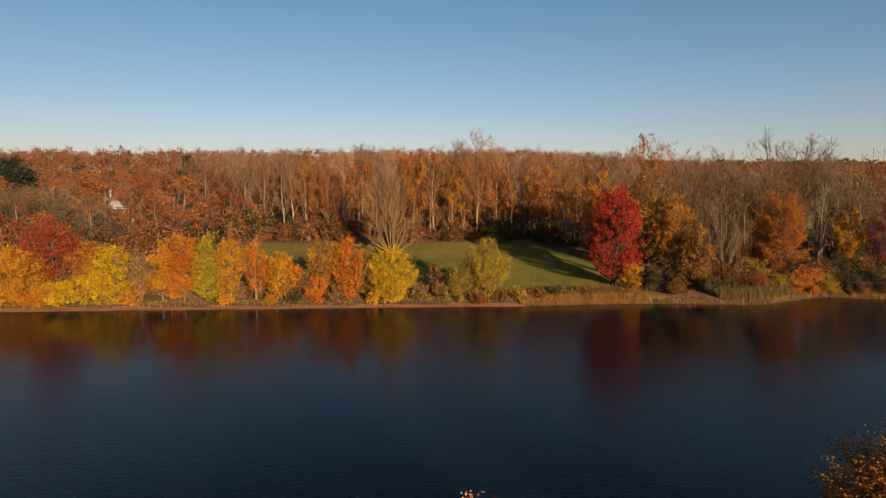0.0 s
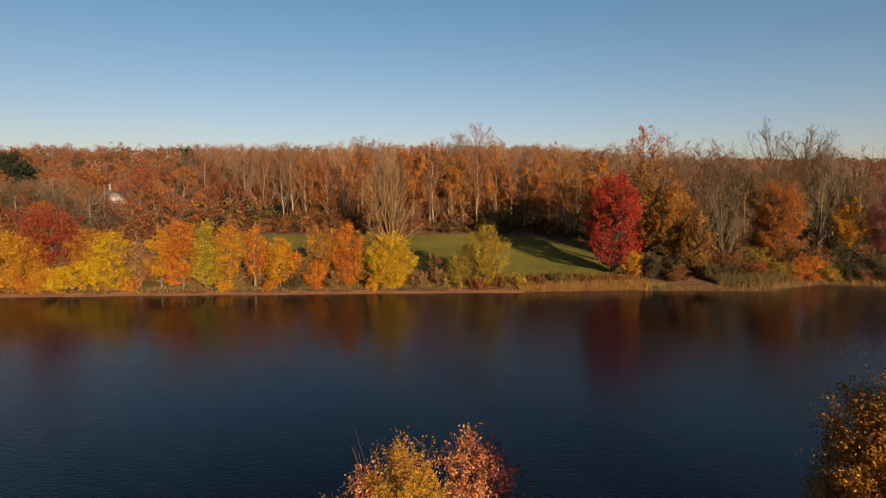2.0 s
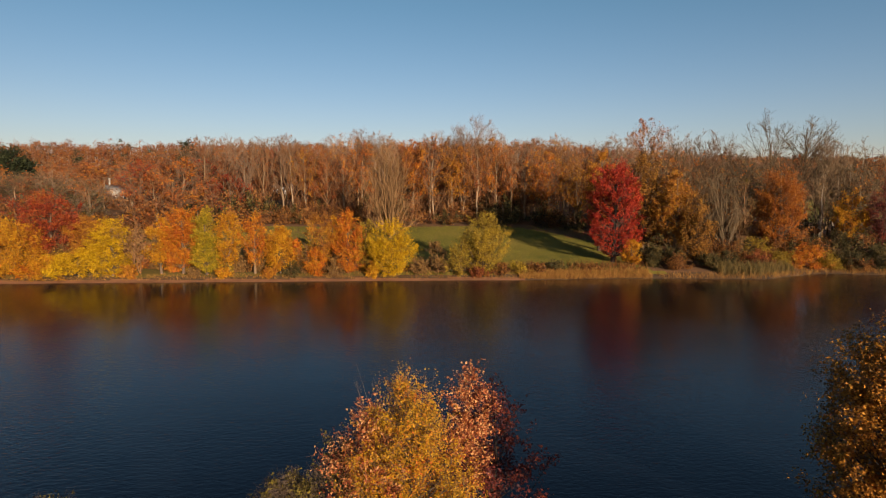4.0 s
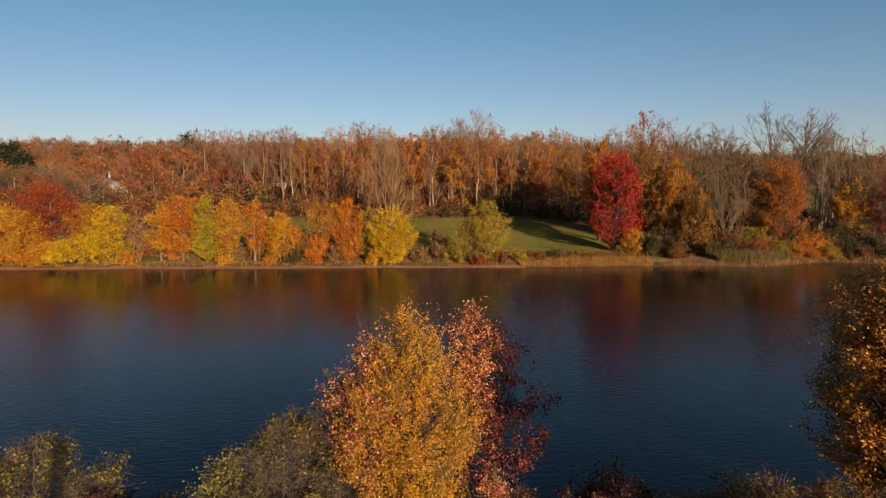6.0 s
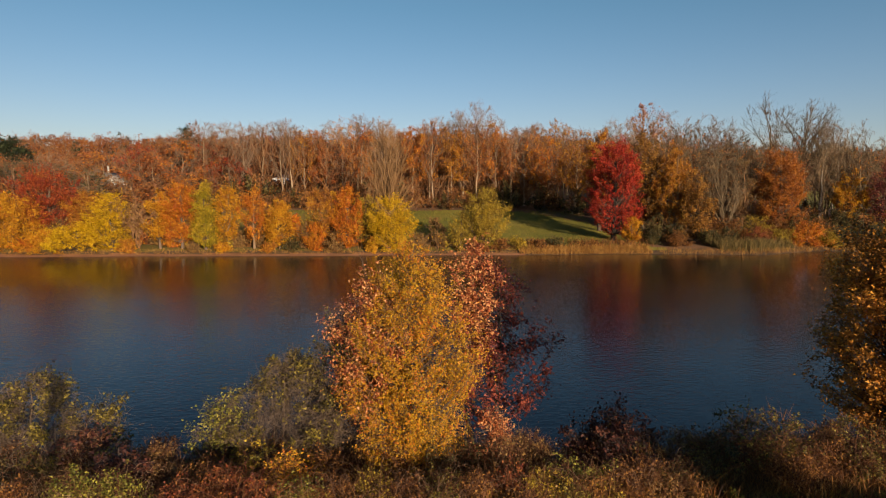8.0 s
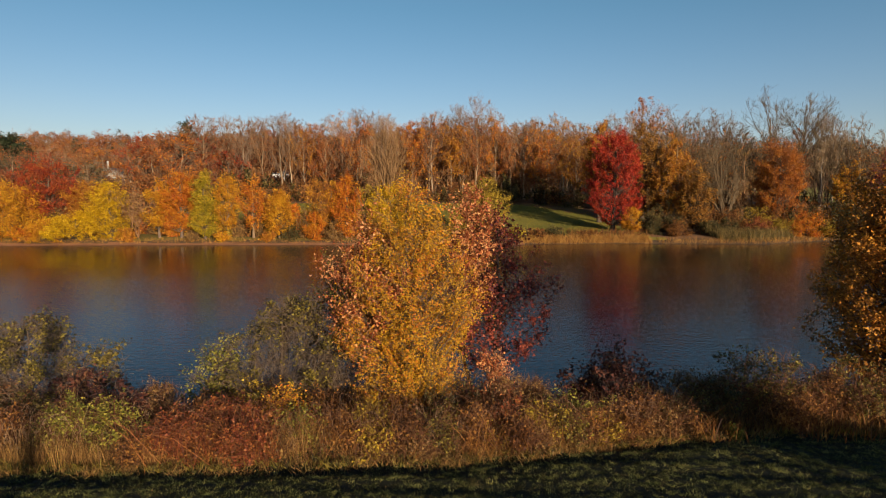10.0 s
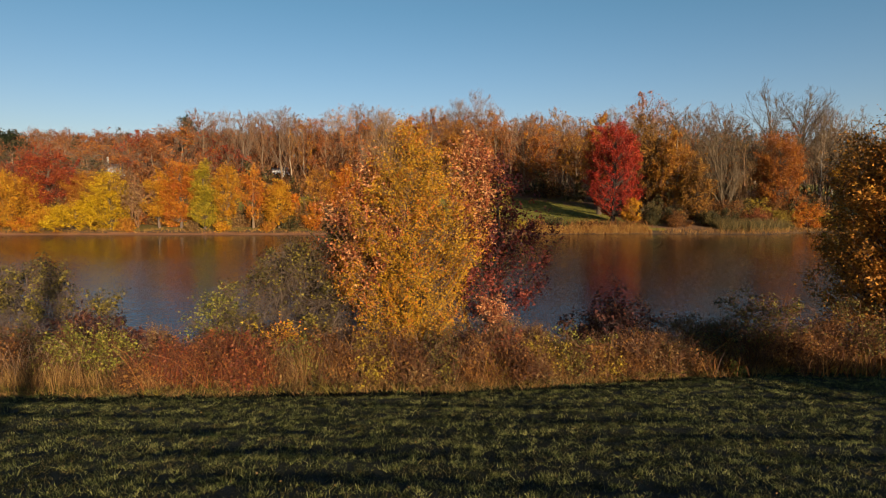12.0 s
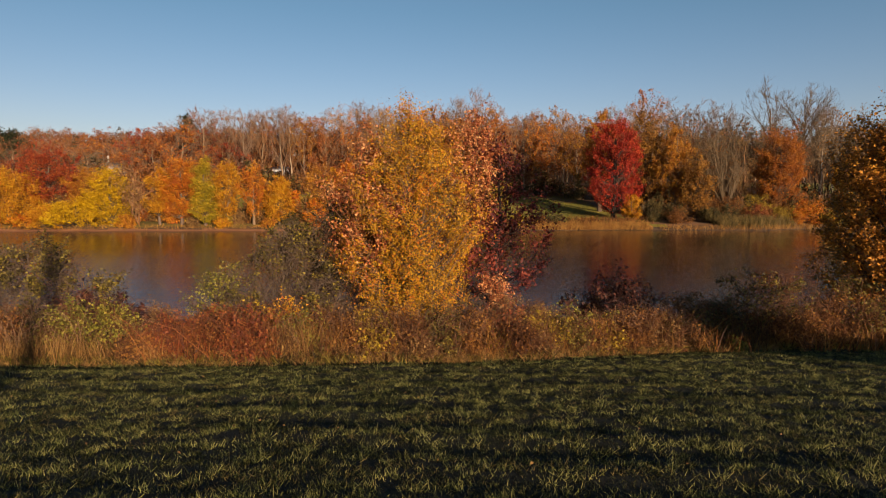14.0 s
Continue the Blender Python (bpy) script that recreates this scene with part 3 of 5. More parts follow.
def grown_tree(name, x, y, h, r, label, bark=None, trunk_bark=None, base=0.35, limbs=15, boughs=6, twigs=6, tips=1, profile="crown", rise=1.5, bend=0.38, low=0.2, trunk=None, thick=0.022, lean=0.0,
               leaf="rust", count=0, size=0.28, bare_top=0.0, uneven=0.7, group="", seed=0, category="tree", sides=3):
    """A woodland tree: limbs leave the trunk and bow upwards to the crown's outline, with boughs, twigs and, where it has any left, leaves."""
    rng = np.random.default_rng(seed)
    bark, trunk_bark = bark or BARK_TAN, trunk_bark or bark or BARK_PALE
    zs = np.linspace(0, 0.76 * h, 9)
    pts = np.concatenate([np.zeros((1, 3)), np.cumsum(rng.normal(size=(8, 3)) * [0.007 * h, 0.007 * h, 0], 0)])
    pts[:, 0] += lean * zs
    pts[:, 2] = zs
    tr = trunk or 0.009 * h + 0.04
    rad = tr * (1 - zs / (0.8 * h)) ** 0.7 + 0.015
    rad[0] *= 1.3
    u = ((np.arange(limbs) + rng.uniform(0, 1, limbs)) / limbs) ** 0.75
    az = 2.4 * np.arange(limbs) + rng.normal(size=limbs) * 0.5
    p = rng.uniform(0, 6.28, 2)
    reach = r * PROFILE[profile](u) * np.clip(1 + 0.22 * np.sin(2 * az + p[0] + 3 * u) + 0.15 * np.sin(3 * az + p[1] - 7 * u) + 0.12 * rng.normal(size=limbs), 0.4, 1.5)
    z = h * (base + (0.97 - base) * u)
    aim = np.stack([np.interp(z, zs, pts[:, 0]) + reach * np.cos(az), np.interp(z, zs, pts[:, 1]) + reach * np.sin(az), z], 1)
    z0 = np.clip(z - reach * rise * rng.uniform(0.8, 1.3, limbs) - 0.1 * h * rng.uniform(0.5, 1.5, limbs), low * h, 0.72 * h)
    p0 = np.stack([np.interp(z0, zs, pts[:, k]) for k in range(3)], 1)
    span = np.linalg.norm(aim - p0, axis=1, keepdims=True)
    p1 = p0 + (aim - p0) * [bend, bend, 1 - bend] + rng.normal(size=p0.shape) * 0.07 * span
    r0 = np.interp(z0, zs, rad) * rng.uniform(0.35, 0.6, limbs)
    pieces, knots = [], [bow(p0, p1, aim, np.full(limbs, t)) + (rng.normal(size=p0.shape) * 0.035 * span if 0 < t < 1 else 0) for t in (0, 0.3, 0.65, 1)]
    for i, (f0, f1) in enumerate(((1, 0.75), (0.75, 0.5), (0.5, 0.22))):
        pieces.append(sticks(knots[i], knots[i + 1], r0 * f0 + 0.01, r0 * f1 + 0.01, sides + 1 - (i > 0)))
    la, lb = np.concatenate([knots[1], knots[2]]), np.concatenate([knots[2], knots[3]])
    kb, ba, bb = side_shoots(rng, la, lb, (boughs + 1) // 2, 0.05, (0.35, 0.85), (0.45, 0.95), 0.1)
    bb = bb + unit(bb - ba) * 0.03 * h + rng.normal(size=bb.shape) * 0.035 * h * [1, 1, 0.4]
    mid = h * (base + 0.5 * (1 - base))
    dome = (float(np.interp(mid, zs, pts[:, 0])), float(np.interp(mid, zs, pts[:, 1])), mid, 1.12 * r, 1.02 * h - mid)
    bb = rounded(bb, *dome)
    rb = np.maximum(np.concatenate([r0, r0])[kb] * 0.28, thick * 1.6)
    pieces.append(sticks(ba, bb, rb, rb * 0.4, 3) if sides > 3 else ribbons(ba, bb, rb * 1.3, 0, rng))
    kt, ta, tb = side_shoots(rng, np.concatenate([ba, lb - (lb - la) * 0.3]), np.concatenate([bb, lb + (lb - la) * 0.25]), twigs, 0.15, (0.3, 0.8), (0.35, 0.75), 0.18)
    tb = rounded(tb, *dome)
    pieces.append(ribbons(ta, tb, thick * 1.5, 0, rng))
    if tips:
        _, fa, fb = side_shoots(rng, ta, tb, tips, 0.2, (0.3, 0.8), (0.5, 0.9), 0.12)
        pieces.append(ribbons(fa, fb, thick, 0, rng))
    top = new(name)
    top.empty_display_size = 0.3
    top.matrix_world = pose(x, y, float(ground_height(x, y)) - 0.05)
    part("trunk", quad_mesh("trunk", *tube(pts, rad)), trunk_bark, top)
    tagged(part("branching", quad_mesh("branching", *joined(pieces)), bark, top), kind="stuff")
    if count:
        keep = rng.uniform(0, 1, len(ta)) < np.clip((1.0 - ta[:, 2] / h) / max(bare_top, 1e-3), 0.02, 1)
        part("crown", quad_mesh("crown", *foliage(rng, kt[keep], ta[keep], tb[keep], count, size, 0.3, 0.4, uneven)), LEAF[leaf], top)
    return tagged(top, label, category, group)


def branch_out(rng, a, way, length, r, level, bag, spread, kids, up, reach):
    """A branch of three bent pieces with side branches, down to twigs."""
    n = (4, 3, 2, 1)[min(level, 3)]
    p, d = a, way
    seg = length / n
    for i in range(n):
        d = unit(d + rng.normal(size=3) * 0.2 + np.array([0, 0, up * 0.12]))
        q = p + d * seg
        r1 = r * (1 - (i + 1) / n * 0.62)
        bag[min(level, 3)].append((p, q, r * (1 - i / n * 0.62), r1))
        if level < len(kids) and (i > 0 or level > 0):
            for _ in range(kids[level]):
                side = unit(np.cross(d, rng.normal(size=3)))
                nd = unit(d * math.cos(spread) + side * math.sin(spread) + np.array([0, 0, up * 0.25]))
                branch_out(rng, p + (q - p) * rng.uniform(0.2, 1), nd, length * rng.uniform(*reach), r1 * 0.62, level + 1, bag, spread * 0.95, kids, up, reach)
        p = q


def bare_tree(name, x, y, h, label, bark=None, stems=1, fan=0.12, trunk=None, kids=(3, 3, 3), spread=0.65, up=0.6, group="", seed=0, category="tree", stem_len=0.62, wisp=None, z=None, haze=0, haze_leaf="tan", haze_size=0.3, reach=(0.42, 0.66)):
    """A leafless tree: one or more stems that fork down to fine twigs."""
    rng = np.random.default_rng(seed)
    bark = bark or BARK_PALE
    bag, paths = [[], [], [], []], []
    for s in range(stems):
        az = rng.uniform(0, 6.28)
        tilt = fan * (rng.uniform(0.4, 1) if stems > 1 else rng.uniform(0, 0.4))
        way = np.array([math.sin(tilt) * math.cos(az), math.sin(tilt) * math.sin(az), math.cos(tilt)])
        r = (trunk or 0.016 * h) * (1 if stems == 1 else rng.uniform(0.5, 0.9))
        branch_out(rng, np.array([0, 0, 0.0]) + way * 0.02, way, h * stem_len * rng.uniform(0.9, 1.08), r, 0, bag, spread, kids, up, reach)
        paths.append(bag[0][-4:])
    top_z = float(np.quantile([q[2] for level in bag for _, q, _, _ in level], 0.985))
    k = h / top_z
    top = new(name)
    top.empty_display_size = 0.3
    top.matrix_world = pose(x, y, (float(ground_height(x, y)) - 0.05) if z is None else z)
    mesh = []
    for level, sides in zip(bag[1:], (5, 3, 3)):
        if level:
            a, b, ra, rb = (np.array(v) for v in zip(*level))
            ra, rb = np.maximum(ra, 0.028), np.maximum(rb, 0.02)
            mesh.append(sticks(a * k, b * k, ra, rb, sides) if sides > 3 else ribbons(a * k, b * k, ra * 1.2, rb * 1.2, rng))
    for path in paths:
        a, b, ra, rb = (np.array(v) for v in zip(*path))
        part("trunk" if stems == 1 else "stem", quad_mesh("trunk", *tube(np.concatenate([a, b[-1:]]) * k, np.concatenate([ra, rb[-1:]]))), bark, top)
    tagged(part("branching", quad_mesh("branching", *joined(mesh)), bark, top), kind="stuff")
    if haze:
        ends = np.array([q for _, q, _, _ in (bag[3] or bag[2] or bag[1])]) * k
        ends = ends[ends[:, 2] < 0.86 * h]
        pick = rng.integers(0, len(ends), haze)
        pos = ends[pick] + rng.normal(size=(haze, 3)) * 0.22
        part("crown", quad_mesh("crown", *leaves(pos, rng.normal(size=(haze, 3)), haze_size, rng, 0.4, None)), LEAF[haze_leaf], top)
    return tagged(top, label, category, group)


def grass_patch(name, x0, x1, y0, y1, count, height, leaf, label, width=0.02, lean=0.35, category="grass", seed=0, clump=0.0, tuft=14, shape=None, simple=False, carry=None):
    """A patch of countless blades on the ground."""
    rng = np.random.default_rng(seed)
    if clump:
        n = max(1, count // tuft)
        cx, cy = rng.uniform(x0, x1, n), rng.uniform(y0, y1, n)
        k = rng.integers(0, n, count)
        x, y = cx[k] + rng.normal(size=count) * clump, cy[k] + rng.normal(size=count) * clump
        tall = rng.uniform(0.6, 1.35, n)[k]
    else:
        x, y, tall = rng.uniform(x0, x1, count), rng.uniform(y0, y1, count), np.ones(count)
    if shape is not None:
        keep = shape(x, y)
        x, y, tall = x[keep], y[keep], tall[keep]
    if carry is not None:
        y = carry(x, y)
    base = np.stack([x, y, ground_height(x, y) - 0.01], 1)
    hgt = height * tall * rng.uniform(0.55, 1.15, len(x))
    tip = base + np.stack([rng.normal(size=len(x)) * lean * hgt, rng.normal(size=len(x)) * lean * hgt, hgt], 1)
    me = quad_mesh(name, *blades(base, tip, width * rng.uniform(0.7, 1.3, len(x)), rng, simple))
    return tagged(part(name, me, LEAF[leaf]), label, category, kind="stuff")

# ---- far bank: the row of trees along the shore ----
ROW = "trees along the far shore"
leafy_tree("maple", -68.7, 92, 8.8, 5.6, "gold", "rounded golden-orange tree at the lake shore", group=ROW, seed=11)
leafy_tree("maple", -64.2, 91, 8.2, 4.5, "gold", "low golden tree with orange lower leaves by the water", group=ROW, seed=12, base=0.05)
leafy_tree("red_maple", -62.0, 95, 12.6, 5.6, "brick", "broad dark red maple behind golden shore trees", group=ROW, seed=13, clumps=170)
leafy_tree("maple", -56.3, 95.5, 8.6, 3.8, "amber", "amber tree behind low yellow shore trees", group=ROW, seed=14)
leafy_tree("yellow_tree", -55.4, 90.8, 4.4, 5.2, "yellow", "low spreading yellow tree leaning over the water", group=ROW, seed=15, base=0.02, profile="dome", clumps=110, spread=1.0, flat=0.4, uneven=0.6)
leafy_tree("yellow_tree", -59.6, 90.4, 3.4, 3.8, "gold", "low golden shrub at the edge of the water", group=ROW, seed=115, base=0.02, profile="dome", clumps=60, spread=0.8)
leafy_tree("yellow_tree", -50.4, 91.3, 8.9, 3.8, "yellow", "bright yellow tree with layered branches at the shore", group=ROW, seed=16, base=0.03, flat=0.35, spread=1.1, uneven=0.6)
bare_tree("thicket", -46.6, 92, 8.4, "bare tan thicket of thin upright stems", BARK_TAN, stems=7, fan=0.28, trunk=0.07, kids=(2, 3), group=ROW, seed=17, haze=500, haze_leaf="tan", stem_len=0.8)
leafy_tree("maple", -43.5, 92.4, 9.0, 2.7, "gold", "slim golden tree on the sandy shore", group=ROW, seed=18, base=0.2, clumps=80)
leafy_tree("maple", -40.2, 92.6, 10.4, 3.2, "orange", "bright orange tree on the sandy shore", group=ROW, seed=19, base=0.12)
leafy_tree("maple", -36.4, 92.2, 10.6, 2.6, "lime", "slim yellow-green tree among orange ones", group=ROW, seed=20, base=0.06, profile="egg")
leafy_tree("maple", -33.0, 92.6, 9.8, 2.7, "gold", "golden-orange tree with several thin pale stems", bark=BARK_PALE, group=ROW, seed=21, base=0.15, clumps=110, per=90)
leafy_tree("maple", -29.2, 93.0, 9.4, 2.6, "orange", "light orange tree with tan lower branches", bark=BARK_PALE, group=ROW, seed=22, base=0.15, clumps=100, per=80)
leafy_tree("maple", -25.3, 93, 8.2, 2.7, "gold", "golden egg-shaped tree beside a bare gap", group=ROW, seed=23, base=0.08, profile="egg")
leafy_tree("sapling", -22.9, 94, 6.2, 0.8, "orange", "thin orange-red sapling behind shore shrubs", group=ROW, seed=24, base=0.1, clumps=24, per=60, size=0.3)
leafy_tree("shrub", -21.3, 93.4, 4.8, 1.9, "tan", "brown half-bare shrub on the shore", "shrub", BARK_TAN, group=ROW, seed=25, base=0.02, per=28, clumps=70, twigs=8)
leafy_tree("maple", -18.9, 94, 9.6, 2.9, "amber", "half-bare tree with golden leaves at its top", "tree", BARK_TAN, group=ROW, seed=26, base=0.15, per=60, clumps=90, twigs=5, profile="vase")
leafy_tree("maple", -17.3, 94.6, 9.0, 1.3, "gold", "narrow golden crown on a thin stem", group=ROW, seed=126, base=0.4, clumps=30, per=72)
leafy_tree("shrub", -19.6, 92.4, 4.2, 2.0, "orange", "red-orange shrub close to the water", "shrub", group=ROW, seed=27, base=0.02, clumps=50)
leafy_tree("maple", -14.9, 93.8, 9.9, 3.0, "orange", "orange tree with rusty crown at the shore", group=ROW, seed=28, base=0.05, profile="egg")
leafy_tree("maple", -12.2, 95, 8.4, 2.5, "olive", "olive-green tree tucked behind an orange one", group=ROW, seed=29, base=0.05, per=72)
leafy_tree("yellow_tree", -7.9, 93, 8.6, 3.7, "yellow", "dense bright yellow rounded tree by the water", group=ROW, seed=30, base=0.03, clumps=190, per=110)
leafy_tree("linden", 6.4, 95, 9.5, 4.4, "olive", "olive-yellow tree with a pointed top before the meadow", group=ROW, seed=31, base=0.02, profile="oval", clumps=180)
leafy_tree("linden", 2.9, 94.3, 5.8, 2.9, "olive", "low olive tree leaning to the water", group=ROW, seed=32, base=0.02, profile="dome", clumps=50, per=76)
for i, (x, y, h, r, leaf) in enumerate([(-26.6, 91.6, 1.6, 1.3, "amber"), (-23.4, 92.2, 2.6, 1.7, "evergreen"), (-16.6, 92.4, 2.8, 1.5, "tan"), (-10.8, 92.2, 2.2, 1.2, "gold"), (-3.6, 94.3, 2.5, 1.9, "tan"), (-0.6, 94.6, 2.6, 2.0, "tan"),
                                        (-0.9, 97.5, 4.6, 2.0, "tan"), (5.6, 93.2, 1.6, 1.7, "bramble_red"), (9.2, 94.2, 1.9, 1.6, "bramble"), (11.9, 94.6, 1.8, 1.8, "olive"), (15.2, 95.4, 1.5, 1.8, "bramble"), (18.5, 97.0, 1.5, 2.2, "evergreen"),
                                        (24.0, 97.2, 1.2, 2.2, "bramble"), (-33.5, 91.4, 1.5, 1.3, "gold"), (-38.0, 91.6, 1.4, 1.2, "tan"), (-47.6, 90.6, 2.0, 1.6, "amber"), (-66.5, 89.3, 2.6, 2.4, "gold"), (-62.2, 89.4, 2.2, 2.2, "orange")]):
    leafy_tree("shrub", x, y, h, r, leaf, {"tan": "grey-brown half-bare shrub on the shore", "gold": "low golden shrub on the shore", "amber": "low amber shrub on the shore", "olive": "low olive shrub before the meadow", "bramble_red": "low dark red shrub at the waterline",
                                           "bramble": "low brown bramble at the foot of the meadow", "evergreen": "low dark green shrub on the shore", "orange": "low orange shrub on the shore"}[leaf], "shrub", BARK_TAN, group="shore shrubs", seed=200 + i,
               base=0.02, profile="dome", clumps=34, per=52 if leaf == "tan" else 40, size=0.2, twigs=5 if leaf == "tan" else 0, twig_len=0.7)

# ---- far bank: the bare fan tree and the group round the red maple ----
grown_tree("fan_tree", -10.8, 125, 18.2, 4.9, "tall leafless straw-coloured tree with fanning upright branches", BARK_STRAW, BARK_STRAW, base=0.16, low=0.02, rise=6.0, bend=0.62, limbs=34, boughs=6, twigs=6, tips=2, profile="fan", trunk=0.3, thick=0.02, seed=40, sides=4)
GROVE = "trees round the red maple"
leafy_tree("red_maple", 29.4, 103, 17.8, 5.3, "red", "tall bright scarlet maple at the meadow's edge", group=GROVE, seed=41, base=0.06, clumps=280, per=120, spread=1.0, profile="oval", size=0.19, flat=0.5, uneven=0.35, bark=BARK_DARK)
leafy_tree("oak", 29.6, 113, 18.6, 3.8, "amber", "amber oak behind the scarlet maple", group=GROVE, seed=42, base=0.25, size=0.21)
leafy_tree("oak", 37.0, 111, 18.4, 4.6, "bronze", "tall golden-brown oak beside the scarlet maple", group=GROVE, seed=43, base=0.1, clumps=170, size=0.21)
leafy_tree("shrub", 31.6, 100.4, 4.4, 2.2, "gold", "golden shrub at the foot of the scarlet maple", "shrub", group=GROVE, seed=44, base=0.02, clumps=40)
leafy_tree("oak", 41.0, 106, 16.6, 3.7, "amber", "half-bare rusty oak with crooked limbs", bark=BARK_PALE, group=GROVE, seed=45, base=0.15, clumps=120, per=100, size=0.2, twigs=4)
leafy_tree("oak", 43.0, 102, 12.6, 3.0, "bronze", "brown-gold tree wrapped in vines", group=GROVE, seed=46, base=0.04, clumps=130, per=100, size=0.19, profile="egg")
grown_tree("bare_tree", 50.0, 107, 14.6, 3.7, "leafless grey-brown tree with wide fanning limbs", BARK_OLIVE, BARK_OLIVE, base=0.3, low=0.06, rise=3.0, bend=0.6, limbs=18, tips=2, profile="crown", thick=0.018, trunk=0.2, group=GROVE, seed=47)
leafy_tree("oak", 61.5, 110, 16.4, 5.2, "copper", "broad orange-brown oak on the far bank", group=GROVE, seed=48, base=0.12, clumps=230, per=120, size=0.19, flat=0.45)
leafy_tree("oak", 56.0, 112, 14.0, 3.6, "tan", "brown half-bare tree beside the orange oak", bark=BARK_TAN, group=GROVE, seed=148, base=0.15, clumps=80, per=52, twigs=6)
leafy_tree("shrub", 62.2, 102, 4.2, 3.8, "orange", "spreading orange shrub above the inlet", "shrub", group=GROVE, seed=49, base=0.02, profile="dome", clumps=60)
grown_tree("bare_tree", 75.6, 120, 16.5, 2.6, "pale leafless birch with a thin crown", BARK_PALE, BARK_WHITE, base=0.3, limbs=12, boughs=5, trunk=0.17, group=GROVE, seed=50)
leafy_tree("maple", 78.6, 116, 11.8, 3.8, "gold", "sparse golden tree with dark gaps", group=GROVE, seed=51, base=0.2, clumps=70, per=110, size=0.2, flat=0.45)
leafy_tree("red_maple", 82.5, 112, 13.4, 4.0, "maroon", "dark red tree at the edge of the wood", group=GROVE, seed=52, base=0.15)
leafy_tree("shrub", 75.0, 103, 3.2, 4.4, "evergreen", "dark green shrub mass beside the inlet", "shrub", group=GROVE, seed=53, base=0.02, profile="dome", clumps=80)
leafy_tree("shrub", 69.5, 102, 3.0, 3.0, "evergreen", "dark green shrub beside the inlet", "shrub", group=GROVE, seed=54, base=0.02, profile="dome", clumps=50)
grown_tree("bare_tree", 70.3, 132, 26.6, 4.6, "tall bare tree with open crooked limbs against the sky", BARK_OLIVE, BARK_PALE, base=0.58, low=0.4, limbs=10, boughs=6, twigs=6, tips=2, rise=1.2, bend=0.5, trunk=0.46, thick=0.02, group=GROVE, seed=55, profile="broad", sides=4)
grown_tree("bare_tree", 79.2, 134, 25.4, 6.0, "tall bare tree with a wide twiggy crown", BARK_OLIVE, BARK_PALE, base=0.54, low=0.36, limbs=16, boughs=7, twigs=6, tips=3, rise=0.95, bend=0.5, trunk=0.44, thick=0.018, lean=0.02, group=GROVE, seed=56, profile="broad", sides=4, leaf="olive", count=300, size=0.16, bare_top=0.6)
grown_tree("oak", 50.2, 150, 24.6, 4.0, "tall oak with a rusty tufted top", BARK_PALE, BARK_PALE, base=0.6, low=0.42, limbs=13, boughs=6, twigs=6, count=2600, size=0.26, group=GROVE, seed=57, trunk=0.26, uneven=1.0)
# some dark shrubs here stand in for the shaded gaps under the grove
for i, (x, y, h, r, leaf) in enumerate([(38.3, 98.0, 2.2, 2.4, "bramble"), (43.7, 98.6, 2.6, 2.2, "evergreen"), (47.2, 99.0, 2.8, 2.4, "evergreen"), (35.0, 100.0, 2.0, 1.6, "evergreen"), (53.0, 100.5, 3.0, 2.6, "bramble_red"), (57.5, 101.5, 2.8, 2.6, "olive"), (66.0, 103.5, 2.2, 2.4, "olive"),
                                        (36.5, 103.5, 3.4, 2.4, "evergreen"), (39.5, 102, 2.8, 2.0, "evergreen"), (47.0, 103.5, 3.6, 2.4, "bramble"), (52.5, 105, 4.2, 2.6, "evergreen"), (59.0, 106, 4.4, 2.8, "bramble"), (65.5, 107, 4.6, 3.0, "evergreen"), (71.0, 108, 5.0, 3.2, "evergreen"), (76.5, 109, 4.6, 3.0, "bramble"), (49.5, 103, 4.0, 2.8, "bramble"), (55.5, 106, 4.4, 3.0, "olive"), (45.5, 105, 4.6, 2.6, "bramble"), (80, 102, 3.6, 4.0, "evergreen"), (86, 105, 4.2, 4.0, "bramble"), (66.0, 101.2, 1.8, 2.0, "olive"), (70.0, 100.2, 1.7, 2.2, "bramble"), (74.0, 99.6, 1.9, 2.2, "evergreen"), (78.0, 99.0, 1.8, 2.2, "bramble")]):
    leafy_tree("shrub", x, y, h, r, leaf, {"bramble": "brown bramble on the far bank", "evergreen": "dark green shrub on the far bank", "bramble_red": "reddish shrub on the far bank", "olive": "olive shrub on the far bank"}[leaf], "shrub", BARK_TAN,
               group="bank shrubs", seed=260 + i, base=0.02, profile="dome", clumps=56, per=80, size=0.15)


fill_rng = np.random.default_rng(31)
for i in range(34):
    x = -69 + i * 1.83 + fill_rng.uniform(-0.6, 0.6)
    y = float(np.interp(x, FAR_X, FAR_Y)) + fill_rng.uniform(4.5, 7.5)
    leaf = ["tan", "amber", "bramble", "rust", "olive", "gold"][int(fill_rng.choice(6, p=[0.34, 0.2, 0.16, 0.16, 0.08, 0.06]))]
    leafy_tree("shrub", x, y, fill_rng.uniform(3.4, 6.2), fill_rng.uniform(1.6, 2.4), leaf, {"tan": "tall grey-brown half-bare shrub between shore trees", "amber": "amber shrub between shore trees", "bramble": "brown shrub between shore trees", "rust": "rusty shrub between shore trees", "olive": "olive shrub between shore trees", "gold": "golden shrub between shore trees"}[leaf],
               "shrub", BARK_TAN, group="shore thicket", seed=300 + i, base=0.02, profile="egg", clumps=46, per=52 if leaf == "tan" else 34, size=0.24, twigs=6, twig_len=0.9)


